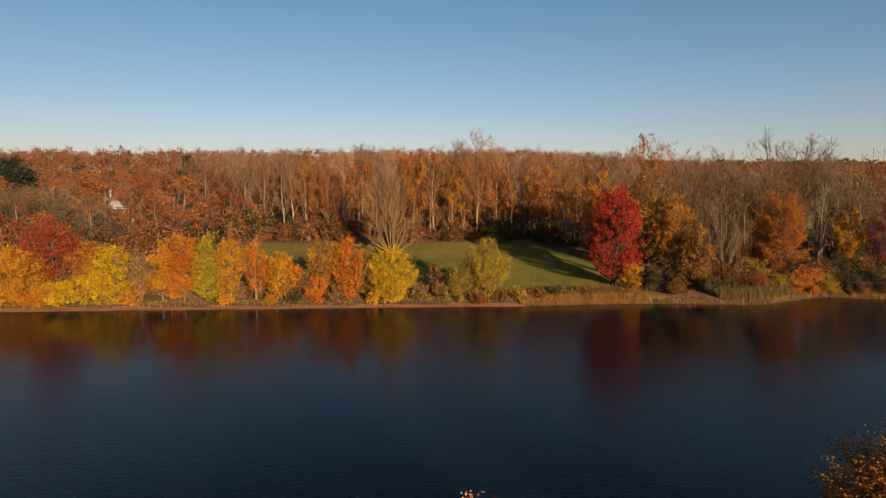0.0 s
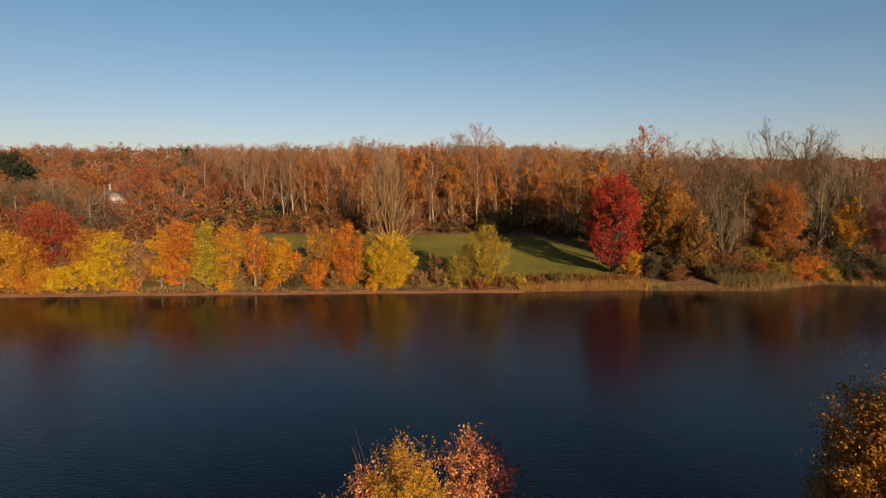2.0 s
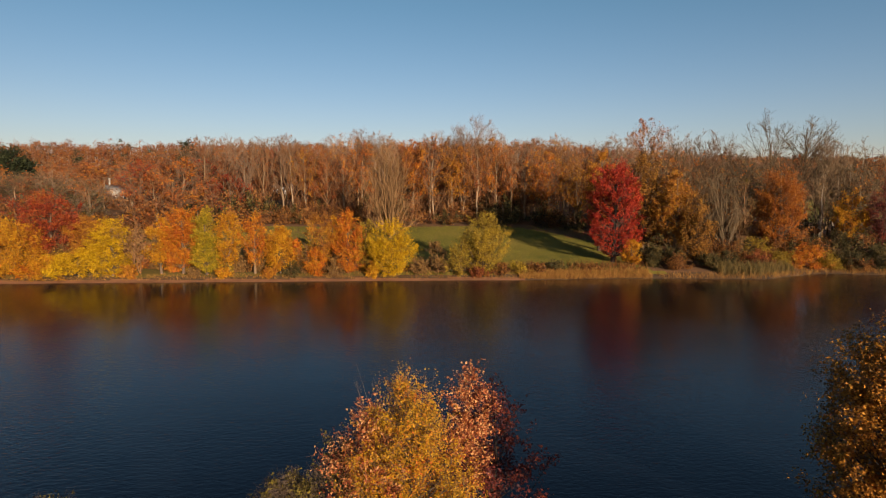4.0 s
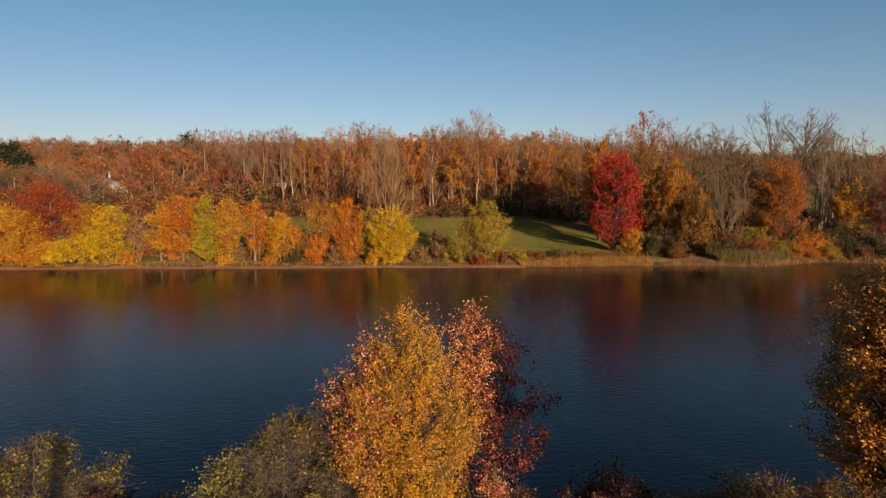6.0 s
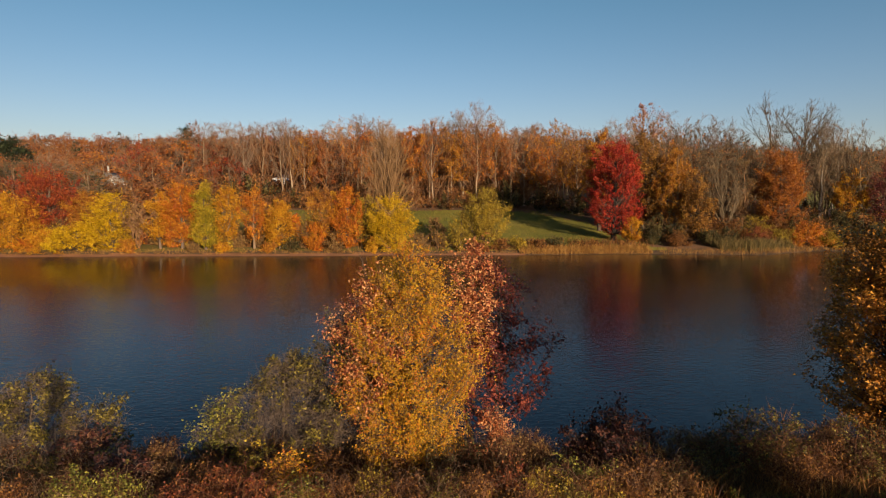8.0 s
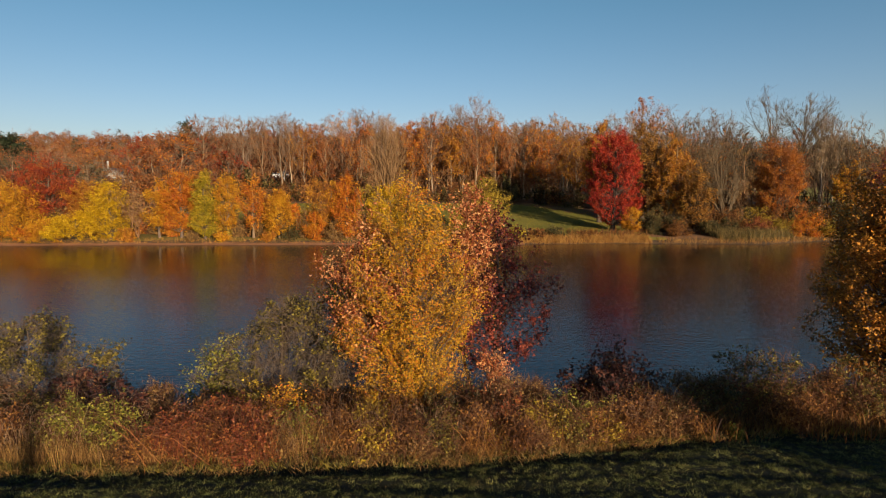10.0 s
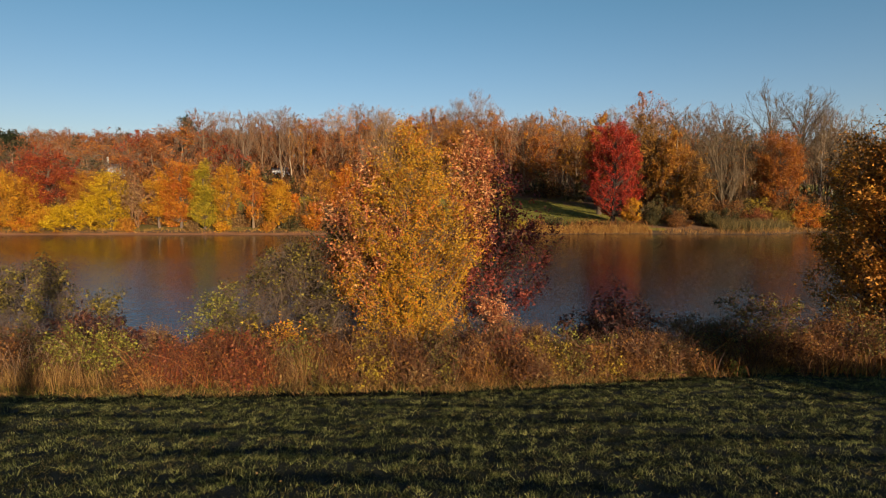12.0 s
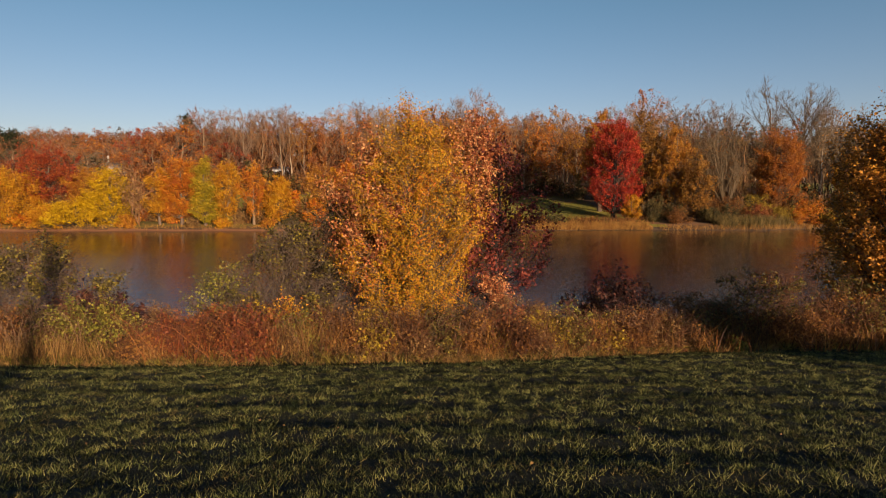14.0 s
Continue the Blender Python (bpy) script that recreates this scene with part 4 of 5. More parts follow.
for i, (x, y) in enumerate([(79.6, 127), (81.4, 129), (82.8, 126), (84.4, 130), (85.8, 128), (87.6, 131), (89.2, 129)]):
    grown_tree("poplar", x, y, 20.5 + 1.5 * math.sin(2.3 * i), 1.7, "slender leafless poplar with a pale upright trunk", BARK_PALE, BARK_WHITE, base=0.35, limbs=13, boughs=4, twigs=5, rise=3.0, trunk=0.2, group="pale poplars behind the inlet", seed=680 + i)


def near_shore(width):
    return lambda x, y: (y - np.interp(x, FAR_X, FAR_Y) > 0.12) & (y - np.interp(x, FAR_X, FAR_Y) < width)


for i, (x, y, h) in enumerate([(46.5, 113, 15), (53.5, 117, 17), (58.5, 120, 18), (65.5, 117, 15.5), (68.0, 124, 18), (72.0, 127, 19), (79.5, 126, 17.5), (83.5, 121, 16), (87.5, 127, 17), (90.5, 118, 14), (46.0, 122, 18.5), (50.5, 128, 20), (40.5, 118, 18), (62.5, 130, 20), (34.5, 121, 18.5)]):
    grown_tree("bare_tree", x, y, h, 3.2 + 0.5 * (i % 4), "leafless grey-brown tree in the thick wood by the inlet", BARK_OLIVE, BARK_PALE, base=0.22 + 0.06 * (i % 3), low=0.1, rise=1.3, limbs=18, tips=2, group=GROVE, seed=640 + i, trunk=0.2, count=1500 if i % 2 else 800, leaf=("tan", "bramble", "rust")[i % 3], size=0.26, bare_top=0.7)
grass_patch("reeds", 12.0, 33.0, 92, 98, 9000, 0.75, "reed", "straw-coloured reeds along the far shore", 0.035, 0.45, seed=61, shape=near_shore(3.6))
grass_patch("reeds", 34.0, 84.0, 92, 103, 9000, 0.75, "reed", "straw-coloured grass along the far waterline", 0.035, 0.45, seed=62, shape=near_shore(2.2))
grass_patch("reeds", 44.0, 58.0, 93, 100, 5000, 1.6, "reed_green", "tall green-brown reeds on the far bank", 0.035, 0.3, seed=63, shape=lambda x, y: near_shore(5.5)(x, y) & ~near_shore(1.6)(x, y))
grass_patch("dry_grass", -70.0, 12.0, 86, 95, 11000, 0.4, "reed", "dry grass fringe on the sandy shore", 0.035, 0.5, seed=64, shape=lambda x, y: near_shore(3.4)(x, y) & ~near_shore(0.9)(x, y))
grass_patch("weeds", -46.0, 34.0, 94, 104, 9000, 0.9, "bramble", "brown weeds along the foot of the meadow", 0.06, 0.4, seed=65, shape=lambda x, y: near_shore(8.0 )(x, y) & ~near_shore(3.6)(x, y), clump=0.5)
grass_patch("meadow_grass", -14.0, 31.0, 97, 140, 36000, 0.13, "meadow", "short green meadow grass", 0.09, 0.5, seed=66, simple=True)
grass_patch("meadow_grass", -46.0, -8.0, 97, 137.5, 22000, 0.2, "meadow", "olive-green grass of the upper meadow", 0.09, 0.5, seed=67, simple=True)

# ---- the wood behind the meadow ----
WOOD = "trees of the wood"
PLANS = [
    grown_tree("oak", -3.2, 153, 21.0, 4.0, "tall rust-brown oak with a pale bare trunk", BARK_TAN, TRUNK_PALE, base=0.34, rise=1.1, count=2600, size=0.26, bare_top=0.2, group=WOOD, seed=71),
    grown_tree("oak", 12.0, 156, 21.0, 3.2, "slim amber oak with a pale bare trunk", BARK_TAN, TRUNK_PALE, base=0.28, limbs=17, rise=1.2, leaf="amber", count=2300, size=0.25, bare_top=0.15, group=WOOD, seed=72),
    grown_tree("oak", -33.0, 156, 19.0, 4.8, "broad rusty oak at the edge of the wood", BARK_TAN, TRUNK_PALE, base=0.16, low=0.08, rise=0.7, limbs=18, profile="egg", count=3000, size=0.27, bare_top=0.15, group=WOOD, seed=73),
    grown_tree("oak", -50.0, 157, 19.0, 4.6, "rusty oak with a thinning twiggy crown", BARK_TAN, TRUNK_PALE, base=0.24, low=0.12, rise=0.9, limbs=16, tips=2, count=1500, size=0.25, bare_top=0.4, group=WOOD, seed=74),
    grown_tree("bare_tree", -22.0, 158, 21.5, 3.8, "leafless pale-trunked tree of the wood", BARK_TAN, TRUNK_PALE, base=0.36, rise=1.1, tips=2, count=1300, size=0.24, bare_top=0.5, group=WOOD, seed=75),
    grown_tree("bare_tree", 5.0, 162, 22.0, 3.8, "tall leafless tree with a fine twiggy top", BARK_GREY, TRUNK_PALE, base=0.42, rise=1.1, tips=3, thick=0.016, group=WOOD, seed=76),
    grown_tree("bare_tree", -62.0, 146, 18.0, 5.0, "leafless spreading tree with pale limbs", BARK_GREY, TRUNK_PALE, base=0.24, low=0.1, rise=0.8, tips=2, count=700, size=0.23, bare_top=0.5, group=WOOD, seed=77),
    grown_tree("oak", -70.0, 140, 15.0, 4.4, "dull red tree inside the wood", BARK_BROWN, base=0.2, low=0.1, rise=0.7, profile="oval", leaf="brick", count=2400, size=0.26, group=WOOD, seed=78),
]
BACK = [
    grown_tree("oak", -10.0, 172, 20.5, 4.4, "rusty oak deep in the wood", BARK_TAN, TRUNK_PALE, base=0.3, limbs=12, boughs=5, twigs=5, tips=0, rise=1.0, count=1300, size=0.34, bare_top=0.15, thick=0.03, group=WOOD, seed=171),
    grown_tree("oak", 8.0, 174, 20.5, 4.0, "brown oak deep in the wood", BARK_TAN, TRUNK_PALE, base=0.34, limbs=12, boughs=5, twigs=5, tips=1, rise=1.0, count=800, size=0.32, bare_top=0.3, thick=0.026, group=WOOD, seed=172),
    grown_tree("bare_tree", -26.0, 176, 20.5, 4.0, "leafless tree deep in the wood", BARK_GREY, TRUNK_PALE, base=0.42, limbs=12, boughs=6, twigs=6, tips=1, rise=1.1, thick=0.024, group=WOOD, seed=173),
    grown_tree("oak", -50.0, 175, 18.0, 4.4, "dull red tree deep in the wood", BARK_TAN, base=0.35, limbs=12, boughs=5, twigs=5, tips=0, rise=0.9, leaf="brick", count=1100, size=0.34, thick=0.03, group=WOOD, seed=174),
]
FRONT = "front trees of the wood"
BARE_LABEL, RUST_LABEL = "pale-trunked leafless tree at the front of the wood", "rust-orange narrow tree at the front of the wood"
front = [(-96.8, 150, 15.4, 4.6, "bare"), (-76.2, 148, 13.6, 4.2, "bare"), (-59.0, 151, 20.4, 5.2, "thin"), (-49.5, 150, 19.9, 3.4, "bare"), (-45.0, 153, 19.5, 3.0, "bare"), (-39.3, 149.6, 20.5, 2.8, "bare"), (-37.3, 150.2, 20.7, 2.6, "bare"), (-34.4, 152, 19.6, 2.6, "gold"),
         (-29.2, 151, 18.4, 3.4, "rust"), (-24.6, 152, 21.4, 3.2, "thin"), (-20.5, 154, 20.0, 2.8, "rust"), (-14.6, 153, 20.8, 3.0, "bare"), (-7.5, 149.5, 18.9, 1.9, "flame"), (-1.9, 148.6, 21.8, 2.6, "thin"), (2.2, 150, 19.8, 2.2, "amber"), (5.3, 152, 19.4, 2.2, "rust")]
front += [(8.4, 149.2, 21.5, 2.5, "thin"), (13.4, 151, 19.6, 2.6, "rust"), (16.9, 148.6, 18.2, 2.4, "thin"), (20.2, 149, 18.0, 2.6, "bare"), (23.2, 146, 18.8, 2.6, "rust"), (27.9, 149, 21.4, 3.0, "amber"), (33.0, 148, 19.6, 2.8, "thin"), (25.6, 143, 15.5, 2.6, "rust"), (30.5, 138, 16.0, 2.8, "amber"), (36.0, 133, 17.0, 3.0, "thin")]
for i, (x, y, h, r, kind) in enumerate(front):
    full = {"bare": 0, "thin": 1150, "rust": 3300, "gold": 2300, "flame": 3000, "amber": 3000}[kind]
    grown_tree("bare_tree" if full < 1200 else "oak", x, y, h, 1.2 * r, {"bare": BARE_LABEL, "thin": "half-bare brown tree at the front of the wood", "rust": RUST_LABEL, "gold": "sparse golden-brown tree at the front of the wood", "flame": "narrow bright orange tree at the front of the wood", "amber": "amber-brown narrow tree at the front of the wood"}[kind],
               BARK_GREY if i % 2 else BARK_TAN, TRUNK_PALE, base=0.3 if r < 4 else 0.2, low=0.2 if r < 4 else 0.1, limbs=16, tips=2 if full < 1200 else 1, rise=1.25 if r < 4 else 0.9, count=full, size=0.26, bare_top=0.12 if kind == "flame" else 0.35,
               leaf={"flame": "orange", "amber": "amber", "gold": "amber"}.get(kind, "rust"), group=FRONT, seed=900 + i, trunk=0.24 if kind == "bare" else 0.2)
INLET = [
    grown_tree("bare_tree", 66.0, 128, 18.0, 3.8, "grey-brown leafless tree by the inlet", BARK_OLIVE, BARK_PALE, base=0.3, rise=1.2, tips=2, leaf="bush_olive", count=700, size=0.24, bare_top=0.5, group=WOOD, seed=181),
    grown_tree("oak", 84.0, 131, 17.0, 4.0, "olive-brown thinning oak by the inlet", BARK_BROWN, BARK_PALE, base=0.24, low=0.1, rise=1.0, leaf="evergreen", count=2300, size=0.25, bare_top=0.2, group=WOOD, seed=182),
    grown_tree("bare_tree", 94.0, 128, 18.5, 2.8, "slim pale-trunked leafless tree by the inlet", BARK_PALE, BARK_WHITE, base=0.4, rise=1.6, tips=1, boughs=5, group=WOOD, seed=183),
]
wood_rng = np.random.default_rng(5)


def edge_of_wood(x):
    return np.interp(x, [-130, -90, -60, -45, 14, 24, 34, 60, 100], [108, 108, 118, 148, 150, 140, 128, 126, 120])


placed = [(p.location.x, p.location.y) for p in PLANS + BACK + INLET] + [(x, y) for x, y, _, _, _ in front] + [(51.4, 152), (69, 132), (77.5, 134), (75.6, 122), (-100, 184), (-59.6, 225)]
tries = 0
while len(placed) < 285 and tries < 20000:
    tries += 1
    y = wood_rng.uniform(108, 205)
    x = wood_rng.uniform(-0.84 * y, 0.84 * y)
    if y < edge_of_wood(x) + (3.5 if -50 < x < 36 else 0.5) or (x > 95 and y > 150) or min((x - a) ** 2 + (y - b) ** 2 for a, b in placed) < 4.7 ** 2:
        continue
    if (abs(x + 0.265 * y) < 3.2 and y > 140) or (abs(x + 0.541 * y) < 2.2 and y > 112):
        continue
    if abs(0.895 * (x + 59.6) + 0.446 * (y - 221)) < 3:
        continue
    if (x + 100) ** 2 + (y - 178) ** 2 < 90 or (abs(x + 59.6) < 7 and 205 < y):
        continue
    placed.append((x, y))
    front_row = y < edge_of_wood(x) + 14
    right = x > 34
    weights = np.array([3, 2.6, 2.0, 2.2, 2.6, 2.4, 1.4, 0.6]) if front_row and not right else np.array([2, 1.5, 2.4, 2.2, 1.6, 1.6, 1.4, 0.9])
    if x < -46:
        weights = np.array([0.5, 0.3, 3, 2.4, 0.7, 0.4, 2.6, 2.0])
    if right:
        weights = np.array([0.6, 0.6, 1.0, 2.0, 3, 3, 3, 0.3])
    plan = PLANS[int(wood_rng.choice(8, p=weights / weights.sum()))]
    if y > edge_of_wood(x) + 24:
        plan = BACK[int(wood_rng.choice(4, p=[0.4, 0.28, 0.24, 0.08] if not right else [0.15, 0.3, 0.52, 0.03]))]
    if x > 55 and y < 165:
        plan = INLET[int(wood_rng.choice(3, p=[0.4, 0.35, 0.25]))]
    elif x < -0.58 * y and wood_rng.uniform() < 0.65:
        plan = INLET[int(wood_rng.choice(2))]
    s = np.interp(x / y, [-0.8, -0.52, -0.46, -0.3, 0.3, 0.6], [0.64, 0.7, 0.93, 0.97, 0.97, 0.85]) * wood_rng.uniform(0.82, 1.05)
    if x < -40:
        s *= 0.9
    wide = s * wood_rng.uniform(1.0, 1.35) * (1.35 if x < -46 else 1.0)
    spin = wood_rng.uniform(0, 6.28)
    if not (-2.4 < x + 0.5435 * y < 3.4 and 112 < y < 185):
        copy_thing(plan, Matrix.LocRotScale((x, y, float(ground_height(x, y)) - 0.08), Euler((0, 0, spin)), (wide, wide, s)))
for i, (x, y, h) in enumerate([(-60.5, 216, 3.2), (-57.6, 215, 3.4), (-55.0, 217, 3.2), (-92.4, 172, 3.8), (-95.6, 174, 4.6)]):
    leafy_tree("bush", x, y, h, 2.2, "brush", "brown bush before a house in the wood", "shrub", BARK_TAN, base=0.02, profile="dome", clumps=50, per=40, size=0.32, group="bushes before the houses", seed=860 + i)
UNDER = "undergrowth of the wood"
BUSHES = [leafy_tree("bush", -12.0, 144.2, 3.0, 2.6, "brush", "tan-brown bush at the edge of the wood", "shrub", base=0.02, profile="dome", clumps=22, per=36, size=0.25, sprig=3, group=UNDER, seed=81),
          leafy_tree("bush", -28.0, 144.0, 3.6, 2.6, "bramble", "dull red-brown bush at the edge of the wood", "shrub", base=0.02, profile="dome", clumps=22, per=36, size=0.25, sprig=3, group=UNDER, seed=82),
          leafy_tree("bush", -44.0, 143.0, 3.6, 3.0, "evergreen", "dark green bush, partly standing in for shade in the wood", "shrub", base=0.02, profile="dome", clumps=22, per=36, size=0.27, sprig=3, group=UNDER, seed=83)]
for i in range(270):
    x = wood_rng.uniform(-100, 105) if i < 200 else wood_rng.uniform(-50, 17)
    y = edge_of_wood(x) - 0.5 + abs(wood_rng.normal()) * (9 if x < 34 else 6)
    if x > 34 and i % 2:
        y = wood_rng.uniform(104, 126)
    if i >= 200:
        y = wood_rng.uniform(138.5, 150)
    # right of x = 11 mostly dark bushes, whose colour stands for deep shade
    plan = BUSHES[int(wood_rng.choice(3, p=[0.55, 0.33, 0.12] if x < 11 else [0.1, 0.2, 0.7]))]
    s = wood_rng.uniform(0.7, 1.5) * (1.5 if x < -45 else 1.0)
    if abs(x + 0.265 * y) < 4.0 or abs(x + 0.5435 * y) < 3.4:
        s = 1.0
    copy_thing(plan, Matrix.LocRotScale((x, y, float(ground_height(x, y)) - 0.05), Euler((0, 0, wood_rng.uniform(0, 6.28))), (s, s, s * wood_rng.uniform(0.7, 1.2))))
THICKET = bare_tree("thicket", 14.0, 150.4, 7.0, "brown thicket of thin upright stems in the wood", BARK_TAN, stems=5, fan=0.4, trunk=0.05, kids=(2,), spread=0.4, up=0.7, group=UNDER, seed=86, haze=110, haze_leaf="brush", haze_size=0.26, stem_len=0.8)
for i in range(110):
    x = wood_rng.uniform(-88, 26)
    y = edge_of_wood(x) + wood_rng.uniform(1, 26)
    s = wood_rng.uniform(0.7, 1.4)
    if abs(x + 0.265 * y) > 3.0 and abs(x + 0.5445 * y) > 3.0:
        copy_thing(THICKET, Matrix.LocRotScale((x, y, float(ground_height(x, y)) - 0.05), Euler((0, 0, wood_rng.uniform(0, 6.28))), (s * 1.2, s * 1.2, s)))
SKYLINE = "tall trees above the wood"
for i, (x, y, h, r) in enumerate([(9.6, 158, 25.8, 4.2), (4.3, 157, 24.0, 3.6), (13.0, 160, 22.6, 3.0), (-0.5, 161, 22.0, 3.2), (-21.0, 158, 23.0, 3.6), (-16.0, 160, 22.0, 3.4), (-61.5, 157, 20.6, 4.4), (-55.5, 158, 20.6, 4.0), (-47.0, 157, 20.6, 3.6), (-40.5, 157, 21.2, 3.4), (-30.0, 160, 21.0, 3.4),
                                  (20.5, 158, 20.0, 3.0), (24.0, 156, 20.4, 3.0), (31.0, 157, 20.2, 3.2), (43.5, 148, 21.8, 3.4), (56.2, 146, 22.6, 3.8), (60.3, 142, 22.2, 3.8), (64.8, 140, 21.8, 3.4), (84.5, 136, 21.4, 3.6), (88.5, 139, 20.4, 3.4)]):
    grown_tree("bare_tree", x, y, h, r, "tall leafless tree above the wood with a lacy crown", BARK_GREY, BARK_PALE, base=0.45, tips=5, limbs=15, twigs=7, rise=1.4, bend=0.42, group=SKYLINE, seed=600 + i, trunk=0.22, thick=0.016, count=260 if i % 3 == 0 else 0, size=0.22, bare_top=0.7)
leafy_tree("pine", -68.8, 165, 19.4, 5.8, "pine", "tall dark green pine above the wood", bark=BARK_DARK, base=0.2, profile="cone", clumps=120, per=60, size=0.42, spread=1.3, flat=0.35, seed=84)
leafy_tree("evergreen_tree", -162, 228, 18.8, 12.5, "pine", "broad dark evergreen on the hill", bark=BARK_DARK, base=0.15, profile="dome", clumps=190, per=110, size=0.55, spread=2.4, lobes=0.1, seed=85)


def far_woods():
    """The wooded hill beyond: countless small trees in one mesh."""
    rng = np.random.default_rng(9)
    pieces, trunks, dark = [], [], []
    spots = []
    for y0, y1, step, wide in ((196, 330, 6.0, 0.95), (330, 520, 11.0, 0.95)):
        for y in np.arange(y0, y1, step):
            for x in np.arange(-wide * y, wide * y, step):
                spots.append((x + rng.uniform(-0.5, 0.5) * step, y + rng.uniform(-0.5, 0.5) * step))
    for x, y in spots:
        if (x < 0.25 * y and y > 345) or (x < -0.62 * y and y < 238) or (x > 92 and y < 232) or (abs(x + 0.265 * y) < 8 and y < 236):
            continue
        g = float(ground_height(x, y))
        h = rng.uniform(11.5, 15) * (0.9 if y > 300 else 1)
        r = rng.uniform(2.8, 4.4) * (1.4 if y > 330 else 1)
        n = (11 if y < 265 else 13) if y < 330 else 8
        c, out = crown_frame(rng, h, r, 0.25, n, "oval")
        c += [x, y, g]
        bag = dark if rng.uniform() < (0.05 if x < 0.25 * y else 0.12 if y < 330 else 0.55) else pieces
        k = np.repeat(np.arange(len(c)), 13)
        off = unit(rng.normal(size=(len(k), 3))) * rng.uniform(0, 1, (len(k), 1)) ** 0.5 * [1.7, 1.7, 1.2]
        bag.append(leaves(c[k] + off, off * 0.5 + [0, 0, 0.6] + rng.normal(size=off.shape) * 0.55, (0.76 if y < 265 else 0.55) if y < 330 else 1.0, rng, 0.36, None))
        top = np.array([[x + rng.normal() * 0.4, y, g + h * 0.9]])
        trunks.append(sticks([[x, y, g - 0.1]], top, 0.2, 0.06, 4))
        if rng.uniform() < 0.5:
            trunks.append(fine_twigs(rng, c[c[:, 2] > g + 0.5 * h], 9, 2.4, 0.035, 1.4))
    for name, bag, mat, label in (("far_wood", pieces, LEAF["far"], "wooded hill of countless rust-brown autumn trees"), ("far_evergreens", dark, LEAF["pine"], "scattered dark evergreens on the wooded hill"), ("far_trunks", trunks, BARK_TAN, "grey-tan trunks and twigs of the hill wood")):
        tagged(part(name, quad_mesh(name, *joined(bag)), mat), label, "woods", kind="stuff")


LEAF["far"] = leaf_material("leaf_far_wood", [(0.05, (0.10, 0.042, 0.022)), (0.35, (0.23, 0.068, 0.02)), (0.65, (0.32, 0.092, 0.02)), (0.95, (0.4, 0.16, 0.022))], 0.13, 0.3)
far_woods()

# ---- houses in the wood and the pylon ----
def box(x0, x1, y0, y1, z0, z1):
    v = np.array([(x, y, z) for z in (z0, z1) for x, y in ((x0, y0), (x1, y0), (x1, y1), (x0, y1))], float)
    return v, np.array([(0, 3, 2, 1), (4, 5, 6, 7), (0, 1, 5, 4), (1, 2, 6, 5), (2, 3, 7, 6), (3, 0, 4, 7)])


def slab(a, b, c, d, thick):
    """A sloping slab over four corners."""
    top = np.array([a, b, c, d], float)
    v = np.concatenate([top - [0, 0, thick], top])
    return v, np.array([(0, 3, 2, 1), (4, 5, 6, 7), (0, 1, 5, 4), (1, 2, 6, 5), (2, 3, 7, 6), (3, 0, 4, 7)])


def house(x, y, w, d, eave, ridge, turn, label, wall_mat, roof_mat, flue=True):
    top = new("house")
    top.matrix_world = pose(x, y, float(ground_height(x, y)) - 0.3, 0, 0, turn)
    wall = joined([box(-w / 2, w / 2, -d / 2, d / 2, 0, eave), (np.array([(-w / 2, -d / 2, eave), (-w / 2, d / 2, eave), (-w / 2, 0.05, ridge), (-w / 2, -0.05, ridge), (w / 2, -d / 2, eave), (w / 2, d / 2, eave), (w / 2, 0.05, ridge), (w / 2, -0.05, ridge)], float),
                                                                        np.array([(0, 3, 2, 1), (4, 5, 6, 7), (0, 4, 7, 3), (1, 2, 6, 5), (3, 7, 6, 2), (0, 1, 5, 4)]))])
    part("wall", quad_mesh("wall", *wall), wall_mat, top, "pale clapboard walls with gables")
    o = 0.45
    drop = (ridge - eave) / (d / 2) * o
    part("roof", quad_mesh("roof", *joined([slab((-w / 2 - o, -d / 2 - o, eave - drop + 0.25), (w / 2 + o, -d / 2 - o, eave - drop + 0.25), (w / 2 + o, 0, ridge + 0.25), (-w / 2 - o, 0, ridge + 0.25), 0.22),
                                            slab((w / 2 + o, d / 2 + o, eave - drop + 0.25), (-w / 2 - o, d / 2 + o, eave - drop + 0.25), (-w / 2 - o, 0.0, ridge + 0.252), (w / 2 + o, 0.0, ridge + 0.252), 0.22)])), roof_mat, top, "sunlit pitched roof")
    if flue:
        part("chimney", quad_mesh("chimney", *box(-w * 0.28, -w * 0.28 + 0.45, 0.3, 0.75, ridge - 0.8, ridge + 2.3)), PALE_ROOF, top, "pale chimney")
    for low in ([eave * 0.42] if eave < 5 else [1.3, eave - 2.1]):
        for k in range(4):
            px = -w / 2 + w * (k + 0.5) / 4
            win = part("window", quad_mesh("window", *box(px - 0.55, px + 0.55, -d / 2 - 0.05, -d / 2 + 0.02, low, low + 1.3)), DARK_GLASS, top)
            part("frame", quad_mesh("frame", *joined([box(px - 0.67, px + 0.67, -d / 2 - 0.09, -d / 2, low + s, low + s + 0.12) for s in (-0.12, 1.3)] + [box(px + s, px + s + 0.12, -d / 2 - 0.09, -d / 2, low, low + 1.3) for s in (-0.67, 0.55)])), WHITE_PAINT, win)
    return tagged(top, label, "house")


house(-101.3, 187, 5.0, 4.6, 3.9, 6.3, 62, "grey clapboard house with a pale gable roof among trees", SIDING, PALE_ROOF)
house(-58.9, 225, 5.8, 8.0, 5.0, 5.9, 0, "low white house half hidden behind bare trunks", WHITE_PAINT, SHINGLE, False)


